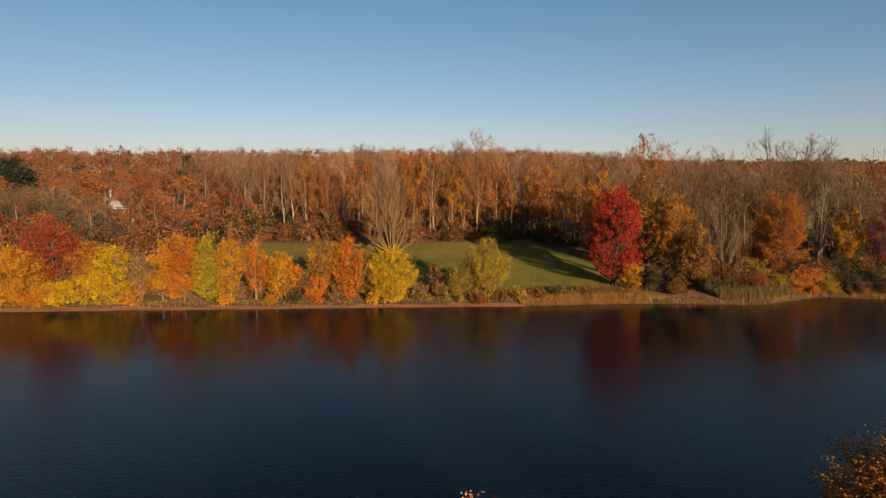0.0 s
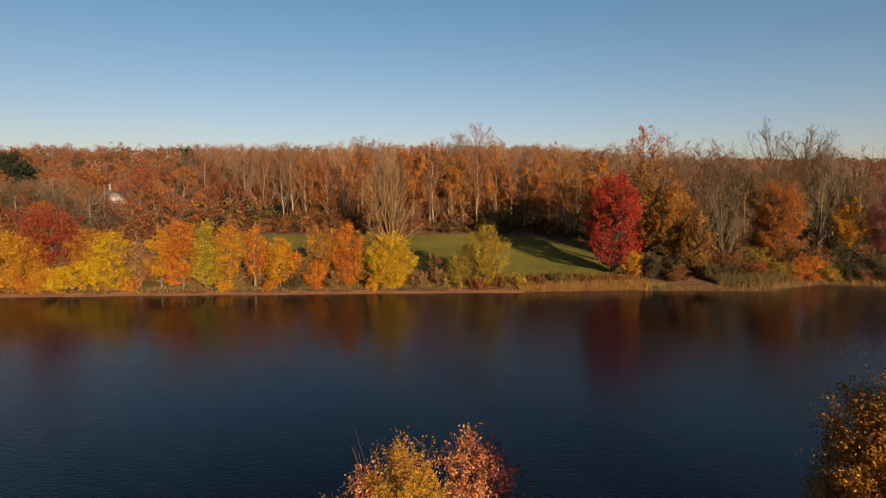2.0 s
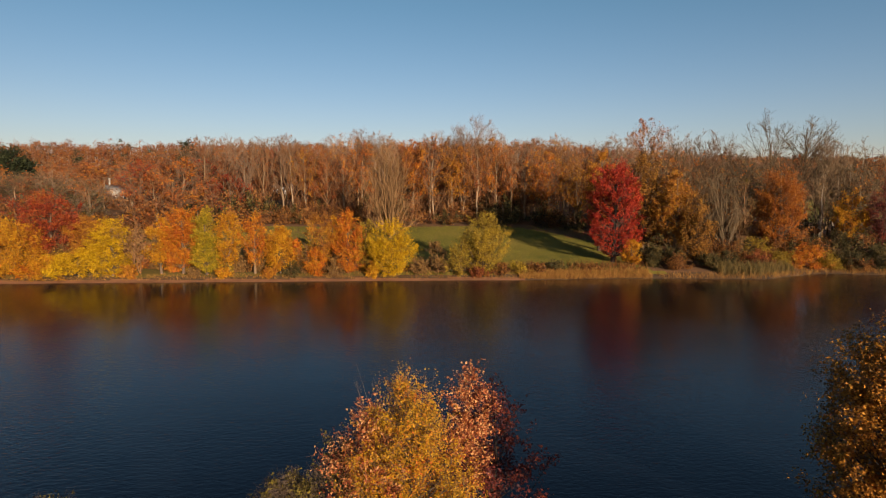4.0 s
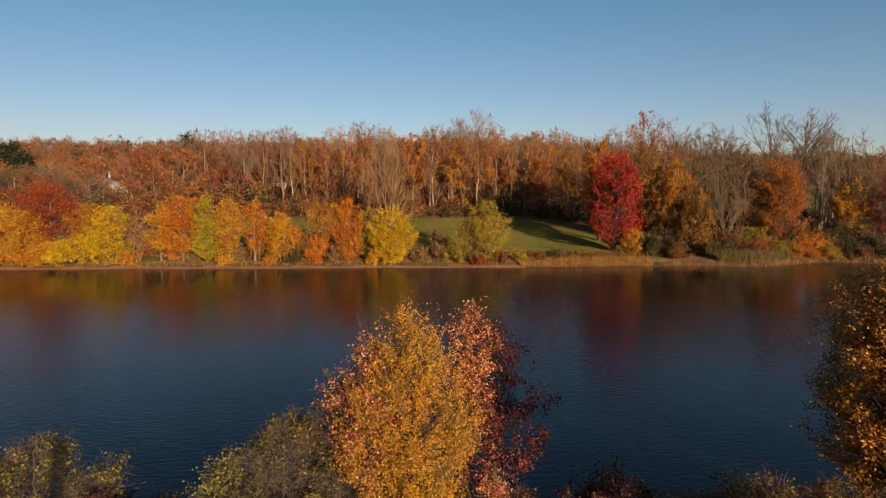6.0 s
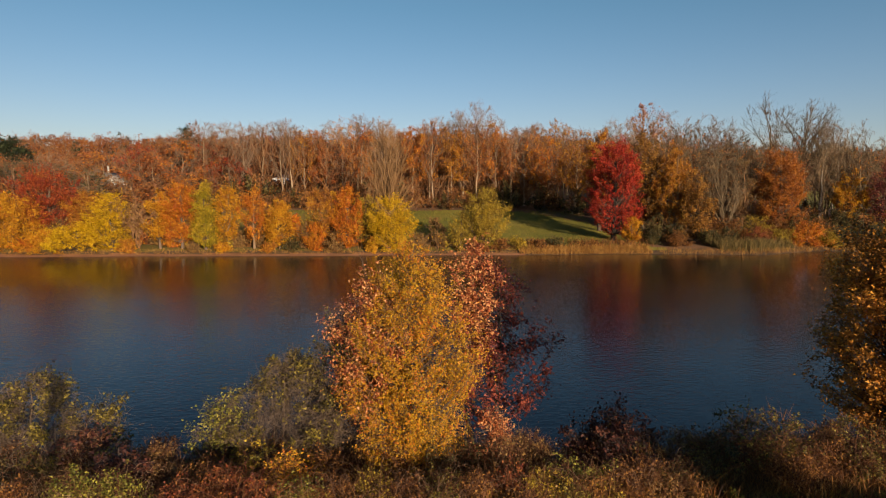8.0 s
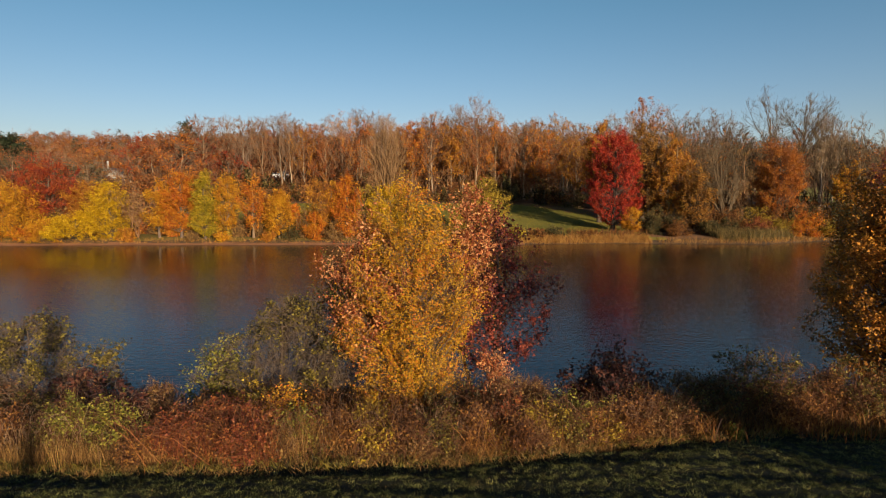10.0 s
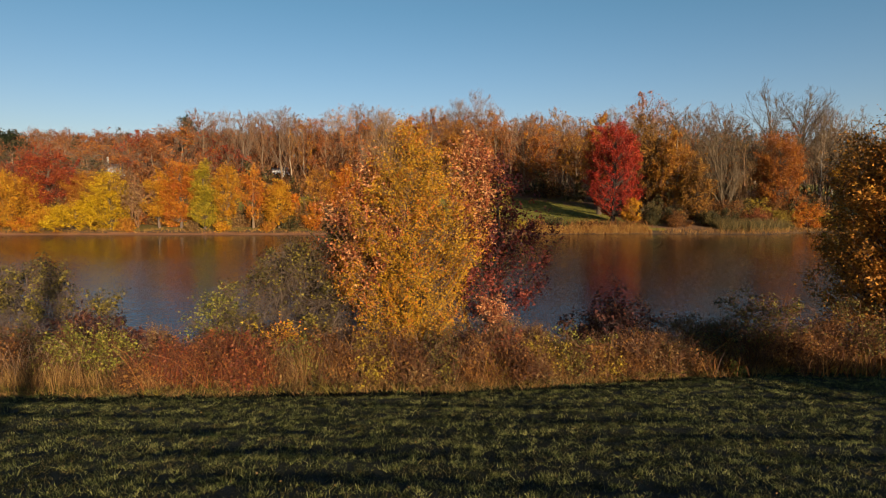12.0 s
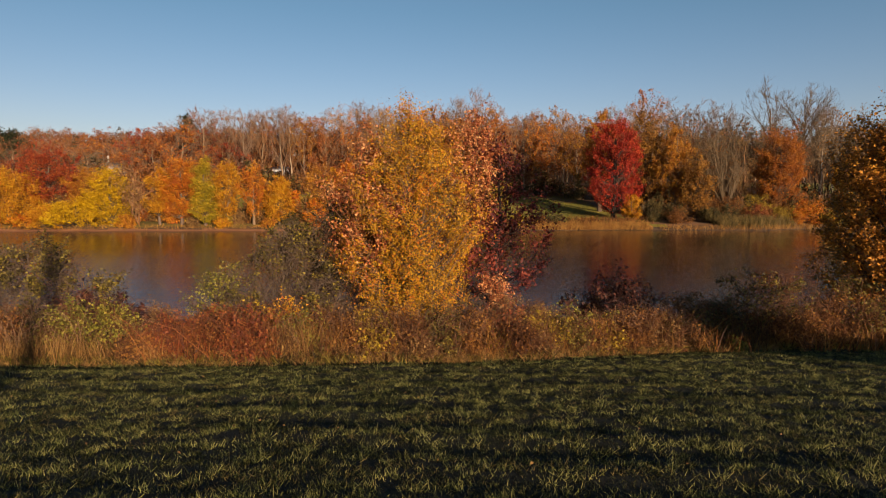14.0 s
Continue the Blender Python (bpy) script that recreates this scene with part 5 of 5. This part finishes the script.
def pylon(x, y, h):
    top = new("pylon")
    top.matrix_world = pose(x, y, float(ground_height(x, y)) - 0.1)
    part("mast", quad_mesh("mast", *sticks([(-0, 0, 0), (9, 0, 0)], [(0, 0, h), (9, 0, h)], 0.34, 0.26, 8)), STEEL, top)
    part("crossarm", quad_mesh("crossarm", *sticks([(-7, 0, h * 0.72)], [(16, 0, h * 0.72)], 0.25, 0.25, 6)), STEEL, top)
    part("brace", quad_mesh("brace", *sticks([(0, 0, h), (9, 0, h)], [(9, 0, h * 0.72), (0, 0, h * 0.72)], 0.16, 0.16, 5)), STEEL, top)
    for k in (-6.5, 4.5, 15.5):
        part("insulator", quad_mesh("insulator", *sticks([(k, 0, h * 0.72 - 0.2)], [(k, 0, h * 0.72 - 2.2)], 0.14, 0.14, 6)), STEEL, top)
    return tagged(top, "galvanised power line pylon with a crossarm behind the trees", "pylon")


pylon(353, 500, 23)

# ---- near bank: trees and bushes at the water ----
def upright_twigs(name, x, y, z0, r, z1, count, label, group, seed):
    """Slim bare shoots that stand up through a crown on a slim stem of their own."""
    rng = np.random.default_rng(seed)
    g = float(ground_height(x, y)) - 0.05
    top = new(name)
    top.empty_display_size = 0.3
    top.matrix_world = pose(x, y, g)
    part("stem", quad_mesh("stem", *tube([(0, 0, 0), (0.08, 0, z0 * 0.35), (-0.05, 0.05, z0 * 0.7), (0.03, 0, z0)], [0.05, 0.04, 0.03, 0.02])), BARK_BROWN, top)
    a = np.stack([rng.normal(size=count) * 0.1, rng.normal(size=count) * 0.1, rng.uniform(0.55, 1.0, count) * z0], 1)
    b = np.stack([rng.uniform(-r, r, count), rng.uniform(-0.6, 0.6, count), z1 - rng.uniform(0, 1.3, count)], 1)
    m = (a + b) / 2 + np.stack([0.25 * b[:, 0], 0.2 * b[:, 1], -0.1 * (b[:, 2] - a[:, 2])], 1)
    _, ta, tb = side_shoots(rng, m, b, 4, 0.2, (0.2, 0.5), (0.2, 0.45), 0.3)
    tagged(part("branching", quad_mesh("branching", *joined([sticks(a, m, 0.009, 0.006, 3), sticks(m, b, 0.006, 0.002, 3), ribbons(ta, tb, 0.003, 0, rng)])), BARK_BROWN, top), kind="stuff")
    return tagged(top, label, "tree", group)


NEAR = "trees on the near bank"
leafy_tree("gold_tree", -1.1, 17.8, 7.9, 2.1, "near_gold", "golden autumn tree rising from the near bank hedge", group=NEAR, seed=91, base=0.06, clumps=660, per=125, size=0.048, spread=0.5, lobes=0.26, profile="drop", flat=0.9, twigs=3, twig_len=0.3, trunk=0.09, uneven=0.35, sprig=8)
leafy_tree("salmon_tree", -2.3, 18.0, 6.7, 1.55, "salmon", "salmon-orange tree with bare twigs at its top", bark=BARK_TAN, group=NEAR, seed=92, base=0.34, clumps=260, per=50, size=0.07, spread=0.45, lobes=0.35, profile="oval", flat=0.8, twigs=4, twig_len=0.4, trunk=0.1, uneven=0.5)
leafy_tree("salmon_tree", 0.9, 18.9, 7.8, 0.95, "salmon", "slim salmon-orange tree between golden and maroon ones", bark=BARK_TAN, group=NEAR, seed=90, base=0.48, clumps=120, per=60, size=0.07, spread=0.42, lobes=0.3, profile="broad", flat=0.8, twigs=3, twig_len=0.4, trunk=0.06)
upright_twigs("bare_shoots", -1.5, 18.3, 6.3, 1.3, 7.9, 30, "thin bare upright shoots above the salmon-orange tree", NEAR, 88)
leafy_tree("maroon_tree", 1.6, 19.5, 7.2, 2.15, "maroon", "dark maroon tree with sparse branches over the water", bark=BARK_DARK, group=NEAR, seed=93, base=0.3, clumps=88, per=105, size=0.09, spread=0.7, flat=0.22, lean=(0.03, 0), lobes=0.5, profile="egg", trunk=0.1, twigs=8, twig_len=0.6)
leafy_tree("bronze_tree", 17.65, 20.6, 9.8, 4.2, "near_bronze", "large bronze-gold tree with dense leaves to the ground", bark=BARK_DARK, group=NEAR, seed=94, base=0.04, clumps=520, per=200, size=0.09, spread=0.85, profile="oval", lobes=0.09, flat=0.8, trunk=0.2, uneven=0.3, sprig=10)
leafy_tree("sapling", 1.45, 17.6, 2.5, 0.7, "salmon", "low salmon-orange sapling beside the golden tree", group=NEAR, seed=89, base=0.3, clumps=60, per=56, size=0.062, spread=0.36, profile="oval", twigs=6, twig_len=0.5, trunk=0.03)
BUSH = "bushes on the near bank"
leafy_tree("bush", -5.3, 18.9, 4.3, 2.3, "bush_olive", "half-bare bush with scattered yellow-green leaves", "bush", BARK_BROWN, group=BUSH, seed=95, base=0.05, clumps=210, per=33, size=0.078, spread=0.42, profile="egg", twigs=54, twig_len=0.5, trunk=0.05, rim=0.8)
leafy_tree("bush", -7.0, 18.5, 2.9, 1.5, "yellow_green", "low half-bare bush with yellow-green leaf tips", "bush", BARK_BROWN, group=BUSH, seed=96, base=0.05, clumps=150, per=20, size=0.075, spread=0.4, profile="dome", twigs=14, twig_len=0.32, trunk=0.04)
leafy_tree("bush", -3.5, 18.9, 5.7, 1.6, "bush_olive", "tall twiggy bush beside the golden tree", "bush", BARK_BROWN, group=BUSH, seed=97, base=0.05, clumps=170, per=33, size=0.078, spread=0.4, profile="egg", twigs=44, twig_len=0.5, trunk=0.04, rim=0.8)
leafy_tree("bush", -12.7, 17.6, 3.45, 3.0, "bush_olive", "round half-bare bush with small yellow-green leaves", "bush", BARK_BROWN, group=BUSH, seed=98, base=0.05, clumps=230, per=46, size=0.078, spread=0.42, profile="dome", twigs=54, twig_len=0.5, trunk=0.05, rim=0.8)
leafy_tree("bush", -11.0, 17.0, 2.0, 1.2, "plum", "low dark red bush beside a round half-bare one", "bush", BARK_TAN, group=BUSH, seed=99, base=0.05, clumps=80, per=26, size=0.1, spread=0.35, profile="dome", twigs=10, twig_len=0.5, trunk=0.03)
leafy_tree("bush", -8.9, 15.4, 1.9, 1.0, "plum", "small dark red bush at the water's edge", "bush", BARK_DARK, group=BUSH, seed=100, base=0.05, clumps=60, per=40, size=0.1, spread=0.3, profile="dome", twigs=6, twig_len=0.4, trunk=0.03)
# both take the dark plum leaf, which also holds the shade they stand in
leafy_tree("bush", 5.3, 18.0, 2.75, 1.5, "plum", "dark red bush with a pointed top by the water", "bush", BARK_DARK, group=BUSH, seed=101, base=0.03, clumps=80, per=34, size=0.11, spread=0.36, profile="cone", twigs=8, twig_len=0.5, trunk=0.03)
leafy_tree("bush", 5.3, 17.7, 2.1, 2.2, "plum", "low dark bush below a red one", "bush", BARK_DARK, group=BUSH, seed=102, base=0.03, clumps=130, per=34, size=0.1, spread=0.36, profile="dome", twigs=10, twig_len=0.5, trunk=0.03)

# ---- the hedge between the lawn and the bank ----
HEDGE = "plants of the hedge"
LOOK = {"bramble": ("bramble", "brown tangled bramble in the lakeside hedge"), "bramble_red": ("bramble", "rust-red bramble in the lakeside hedge"), "yellow_green": ("goldenrod", "yellow-green leafy weed in the lakeside hedge"),
        "tan": ("bramble", "dry tan bramble in the lakeside hedge"), "evergreen": ("bush", "dark green bush in the lakeside hedge"), "near_gold": ("sapling", "golden sapling in the lakeside hedge"), "olive": ("bush", "olive bush in the lakeside hedge"), "bush_olive": ("bush", "dark olive bush in the lakeside hedge")}
hedge_rng = np.random.default_rng(77)
hedge = [(-12.4, 14.3, 1.4, 1.0, "bush_olive"), (-10.9, 14.2, 1.3, 0.9, "bramble"), (-9.2, 13.7, 1.55, 0.9, "yellow_green"), (-8.0, 13.9, 1.65, 0.9, "yellow_green"), (-6.6, 13.9, 1.25, 0.9, "bramble_red"), (-5.6, 14.3, 1.5, 1.0, "bramble_red"), (-4.6, 13.9, 1.35, 0.9, "bramble_red"),
         (-4.4, 15.2, 1.7, 0.9, "near_gold"), (-3.6, 14.2, 1.3, 0.9, "yellow_green"), (-2.8, 13.7, 1.2, 0.8, "bramble"), (-2.0, 14.3, 1.3, 0.9, "olive"), (-1.1, 13.8, 1.2, 0.9, "bramble"), (-0.2, 14.3, 1.25, 0.9, "bush_olive"), (0.7, 13.8, 1.3, 0.9, "bramble"),
         (1.6, 14.2, 1.35, 0.9, "bramble_red"), (2.5, 13.8, 1.25, 0.8, "olive"), (3.3, 14.4, 1.5, 0.9, "yellow_green"), (4.0, 13.9, 1.3, 0.8, "yellow_green"), (4.7, 13.7, 1.2, 0.8, "bramble"), (5.5, 14.0, 1.25, 0.8, "bramble"), (6.0, 13.4, 1.05, 0.6, "tan"),
         (7.0, 13.9, 1.15, 0.8, "evergreen"), (7.6, 14.6, 1.3, 0.9, "bush_olive"), (8.2, 15.0, 1.6, 1.0, "evergreen"), (9.2, 15.4, 2.6, 1.3, "bush_olive"), (10.3, 15.1, 2.6, 1.2, "bush_olive"), (11.2, 14.4, 1.7, 1.0, "bramble"), (10.0, 13.8, 1.3, 0.9, "bramble"), (12.2, 14.9, 2.3, 1.2, "bush_olive"), (13.2, 14.2, 1.5, 1.1, "bramble"),
         (12.4, 16.8, 2.0, 1.3, "bramble"), (14.4, 16.0, 1.9, 1.3, "evergreen")]
for i in range(24):
    x = -7.2 + i * 0.6 + hedge_rng.uniform(-0.15, 0.15)
    hedge.append((x, hedge_rng.uniform(13.1, 13.5), hedge_rng.uniform(0.65, 1.05), hedge_rng.uniform(0.5, 0.7), "bramble_red" if x < -4 and i % 3 else ["bramble", "tan", "bush_olive", "bramble", "olive"][i % 5]))
for i in range(26):
    hedge.append((-13.0 + i * 1.06, hedge_rng.uniform(15.4, 17.0), hedge_rng.uniform(1.2, 1.9), hedge_rng.uniform(0.8, 1.2), ["bramble", "tan", "olive", "evergreen"][int(hedge_rng.choice(4, p=[0.45, 0.25, 0.15, 0.15]))]))
for i in range(14):
    hedge.append((-14.0 + i * 2.1, hedge_rng.uniform(18.2, 19.8), hedge_rng.uniform(1.0, 1.5), hedge_rng.uniform(0.9, 1.4), ["bramble", "tan", "evergreen"][int(hedge_rng.choice(3))]))
for i, (x, y, h, r, leaf) in enumerate(hedge):
    y = y - 0.35 + 0.22 * math.sin(1.9 * x) + 0.14 * math.sin(4.7 * x + 2) if y < 15 else y
    y = float(down_bank(x, y))
    name, label = LOOK[leaf]
    leafy_tree(name, x, y, h, r, leaf, label, "bush", BARK_CANE, group=HEDGE, seed=400 + i, base=0.04, profile="dome", clumps=int(46 + 40 * r), per=(40 if leaf != "tan" else 26) if y < 17 else 20, size=0.054 if y < 17 else 0.07, spread=0.27, flat=0.9, twigs=14 if leaf == "tan" else 9, twig_len=0.45, trunk=0.02, lobes=0.4)
leafy_tree("weed", 7.9, 15.3, 0.42, 0.25, "yellow_green", "small bright green weed at the foot of the hedge", "weed", BARK_TAN, group=HEDGE, seed=480, base=0.1, profile="dome", clumps=24, per=24, size=0.06, spread=0.1, trunk=0.01)
def wavy_foot(x, y):
    return y > 12.38 + 0.13 * np.sin(1.7 * x) + 0.09 * np.sin(4.3 * x + 1)


grass_patch("dry_grass", -14.0, -6.6, 12.35, 13.1, 3800, 0.55, "straw", "tall straw-coloured grass along the hedge foot", 0.007, 0.25, seed=501, clump=0.14, tuft=30, shape=wavy_foot, carry=down_bank)
grass_patch("dry_grass", -6.8, 6.2, 12.15, 12.8, 4600, 0.34, "straw", "dry straw grass along the hedge foot", 0.007, 0.45, seed=505, clump=0.16, tuft=40, shape=wavy_foot, carry=down_bank)
grass_patch("dry_grass", -4.4, -2.4, 12.5, 13.3, 700, 0.85, "straw", "tuft of tall straw grass in the hedge", 0.007, 0.3, seed=506, clump=0.12, tuft=40, carry=down_bank)
grass_patch("dry_grass", 9.0, 14.0, 12.6, 13.4, 1300, 0.5, "straw", "dry straw grass along the hedge foot", 0.007, 0.4, seed=502, clump=0.14, tuft=40, carry=down_bank)
grass_patch("canes", -7.2, -3.8, 12.5, 14.6, 1300, 1.0, "bramble_red", "tangle of red-brown canes in the hedge", 0.008, 0.5, seed=503, clump=0.3, tuft=40, category="canes", carry=down_bank)
grass_patch("canes", -4.2, 6.4, 12.5, 14.6, 3200, 0.95, "bramble", "tangle of brown canes and stalks in the hedge", 0.008, 0.5, seed=507, clump=0.3, tuft=40, category="canes", carry=down_bank)
grass_patch("canes", 7.4, 14.0, 12.8, 14.8, 1500, 1.0, "bramble", "tangle of brown canes and stalks in the hedge", 0.008, 0.5, seed=508, clump=0.3, tuft=40, category="canes", carry=down_bank)
grass_patch("canes", -14.0, -7.0, 13.0, 14.8, 1300, 0.85, "tan", "tangle of tan stalks in the hedge", 0.008, 0.4, seed=509, clump=0.3, tuft=40, category="canes", carry=down_bank)


def arching_canes(x0, x1, y0, y1, count, rise, material, label, seed):
    """Long thin canes that rise from the hedge, bow over and hang, with side shoots."""
    rng = np.random.default_rng(seed)
    x, y = rng.uniform(x0, x1, count), rng.uniform(y0, y1, count)
    y = down_bank(x, y)
    p0 = np.stack([x, y, ground_height(x, y) - 0.02], 1)
    tall = rise * rng.uniform(0.55, 1.25, count)
    az = rng.uniform(0, 6.28, count)
    far = rng.uniform(0.3, 1.1, count) * tall
    p1 = p0 + np.stack([0.35 * far * np.cos(az), 0.35 * far * np.sin(az), tall * 1.45], 1)
    p2 = p0 + np.stack([far * np.cos(az), far * np.sin(az), tall * rng.uniform(0.45, 1.0, count)], 1)
    knots = [bow(p0, p1, p2, np.full(count, t)) for t in np.linspace(0, 1, 6)]
    pieces = [sticks(knots[i], knots[i + 1], 0.0042 - 0.0005 * i, 0.0037 - 0.0005 * i, 3) for i in range(5)]
    _, a, b = side_shoots(rng, knots[2], knots[5], 5, 0.0, (0.4, 1.0), (0.12, 0.3), 0.1)
    pieces.append(ribbons(a, b, 0.004, 0, rng))
    return tagged(part("canes", quad_mesh("canes", *joined(pieces)), material), label, "canes", kind="stuff")


arching_canes(-4.5, 6.3, 12.7, 15.0, 420, 1.1, BARK_CANE_PALE, "pale arching canes over the lakeside hedge", 540)
arching_canes(-7.2, -4.2, 12.7, 15.0, 70, 0.8, BARK_CANE, "red-brown arching canes over the lakeside hedge", 541)
arching_canes(-14.0, -7.0, 13.0, 15.0, 160, 1.2, BARK_CANE_PALE, "pale arching canes beside the round bush", 542)
arching_canes(7.6, 14.0, 13.0, 15.4, 160, 1.5, BARK_CANE, "brown arching canes before the bronze tree", 543)
grass_patch("weeds", -15.0, 15.0, 15.0, 20.6, 8000, 0.6, "bramble", "brown weeds on the bank below the hedge", 0.02, 0.4, seed=504, clump=0.25)

# ---- the lawn ----
def in_view(x, y):
    return (np.abs(x) < 0.80 * (y + 1.5) + 1.5) & (y < lawn_edge(x) + 0.25)


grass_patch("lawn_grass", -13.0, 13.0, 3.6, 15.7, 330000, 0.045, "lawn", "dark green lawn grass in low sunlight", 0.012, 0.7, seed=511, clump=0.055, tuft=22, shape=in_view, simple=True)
grass_patch("lawn_tufts", -13.0, 13.0, 3.6, 15.6, 250000, 0.062, "lawn_tips", "taller yellow-green grass tufts in the lawn", 0.0075, 0.55, seed=512, clump=0.05, tuft=26, shape=in_view, simple=True)
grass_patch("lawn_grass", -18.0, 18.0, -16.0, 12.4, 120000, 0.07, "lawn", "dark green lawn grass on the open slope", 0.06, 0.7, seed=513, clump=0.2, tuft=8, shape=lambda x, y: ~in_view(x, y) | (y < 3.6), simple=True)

grass_patch("dry_grass", -13.0, 9.0, 11.75, 12.45, 5200, 0.16, "straw", "short straw grass where the lawn meets the hedge", 0.007, 0.6, seed=514, clump=0.12, tuft=24, carry=down_bank)
grass_patch("weeds", -13.0, 13.0, 12.0, 12.9, 5200, 0.2, "bush_olive", "low green weeds where the lawn meets the hedge", 0.016, 0.7, seed=516, clump=0.1, tuft=18, carry=down_bank)

fallen_rng = np.random.default_rng(515)
fx, fy = fallen_rng.uniform(-9, 9, 200), fallen_rng.uniform(4.5, 12.2, 200)
spots = np.stack([fx, fy, ground_height(fx, fy) + 0.05], 1)
tagged(part("fallen_leaves", quad_mesh("fallen_leaves", *leaves(spots, np.array([0, 0, 1.0]) + fallen_rng.normal(size=(200, 3)) * 0.5, 0.034, fallen_rng)), LEAF["tan"]), "fallen tan leaves caught in the lawn", "leaves", kind="stuff")

# ---- unseen trees behind the lawn, whose shadows fall on the hedge and the bank ----
leafy_tree("shade_tree", 5.62, -17.7, 12.0, 2.0, "bronze", "tall trunked tree behind the lawn", seed=521, base=0.68, clumps=40, per=30, size=0.3, spread=0.7, trunk=0.21)
# two more out of view, added to darken the maroon tree and right hedge
leafy_tree("shade_tree", 23.6, -19.4, 12.2, 2.6, "bronze", "unseen slender high-crowned tree added behind the lawn for shade", seed=523, base=0.45, clumps=90, per=40, size=0.3, spread=0.9, trunk=0.22)
leafy_tree("shade_tree", 25.9, -19.0, 10.0, 1.7, "bronze", "unseen slender tree added behind the lawn for shade", seed=522, base=0.2, clumps=110, per=40, size=0.3, spread=0.9, trunk=0.22)
# unseen bushes added to cast the dark band at the right hedge foot
for i, (x, y) in enumerate([(14.9, 2.2), (16.3, 2.0), (17.7, 1.8), (19.1, 1.7), (20.5, 1.5)]):
    leafy_tree("bush", x, y, 1.7, 1.0, "bramble", "unseen low brown bush added beside the lawn for shade", "bush", BARK_TAN, group="bushes beside the lawn", seed=530 + i, base=0.03, profile="dome", clumps=50, per=30, size=0.12, spread=0.3, trunk=0.03)
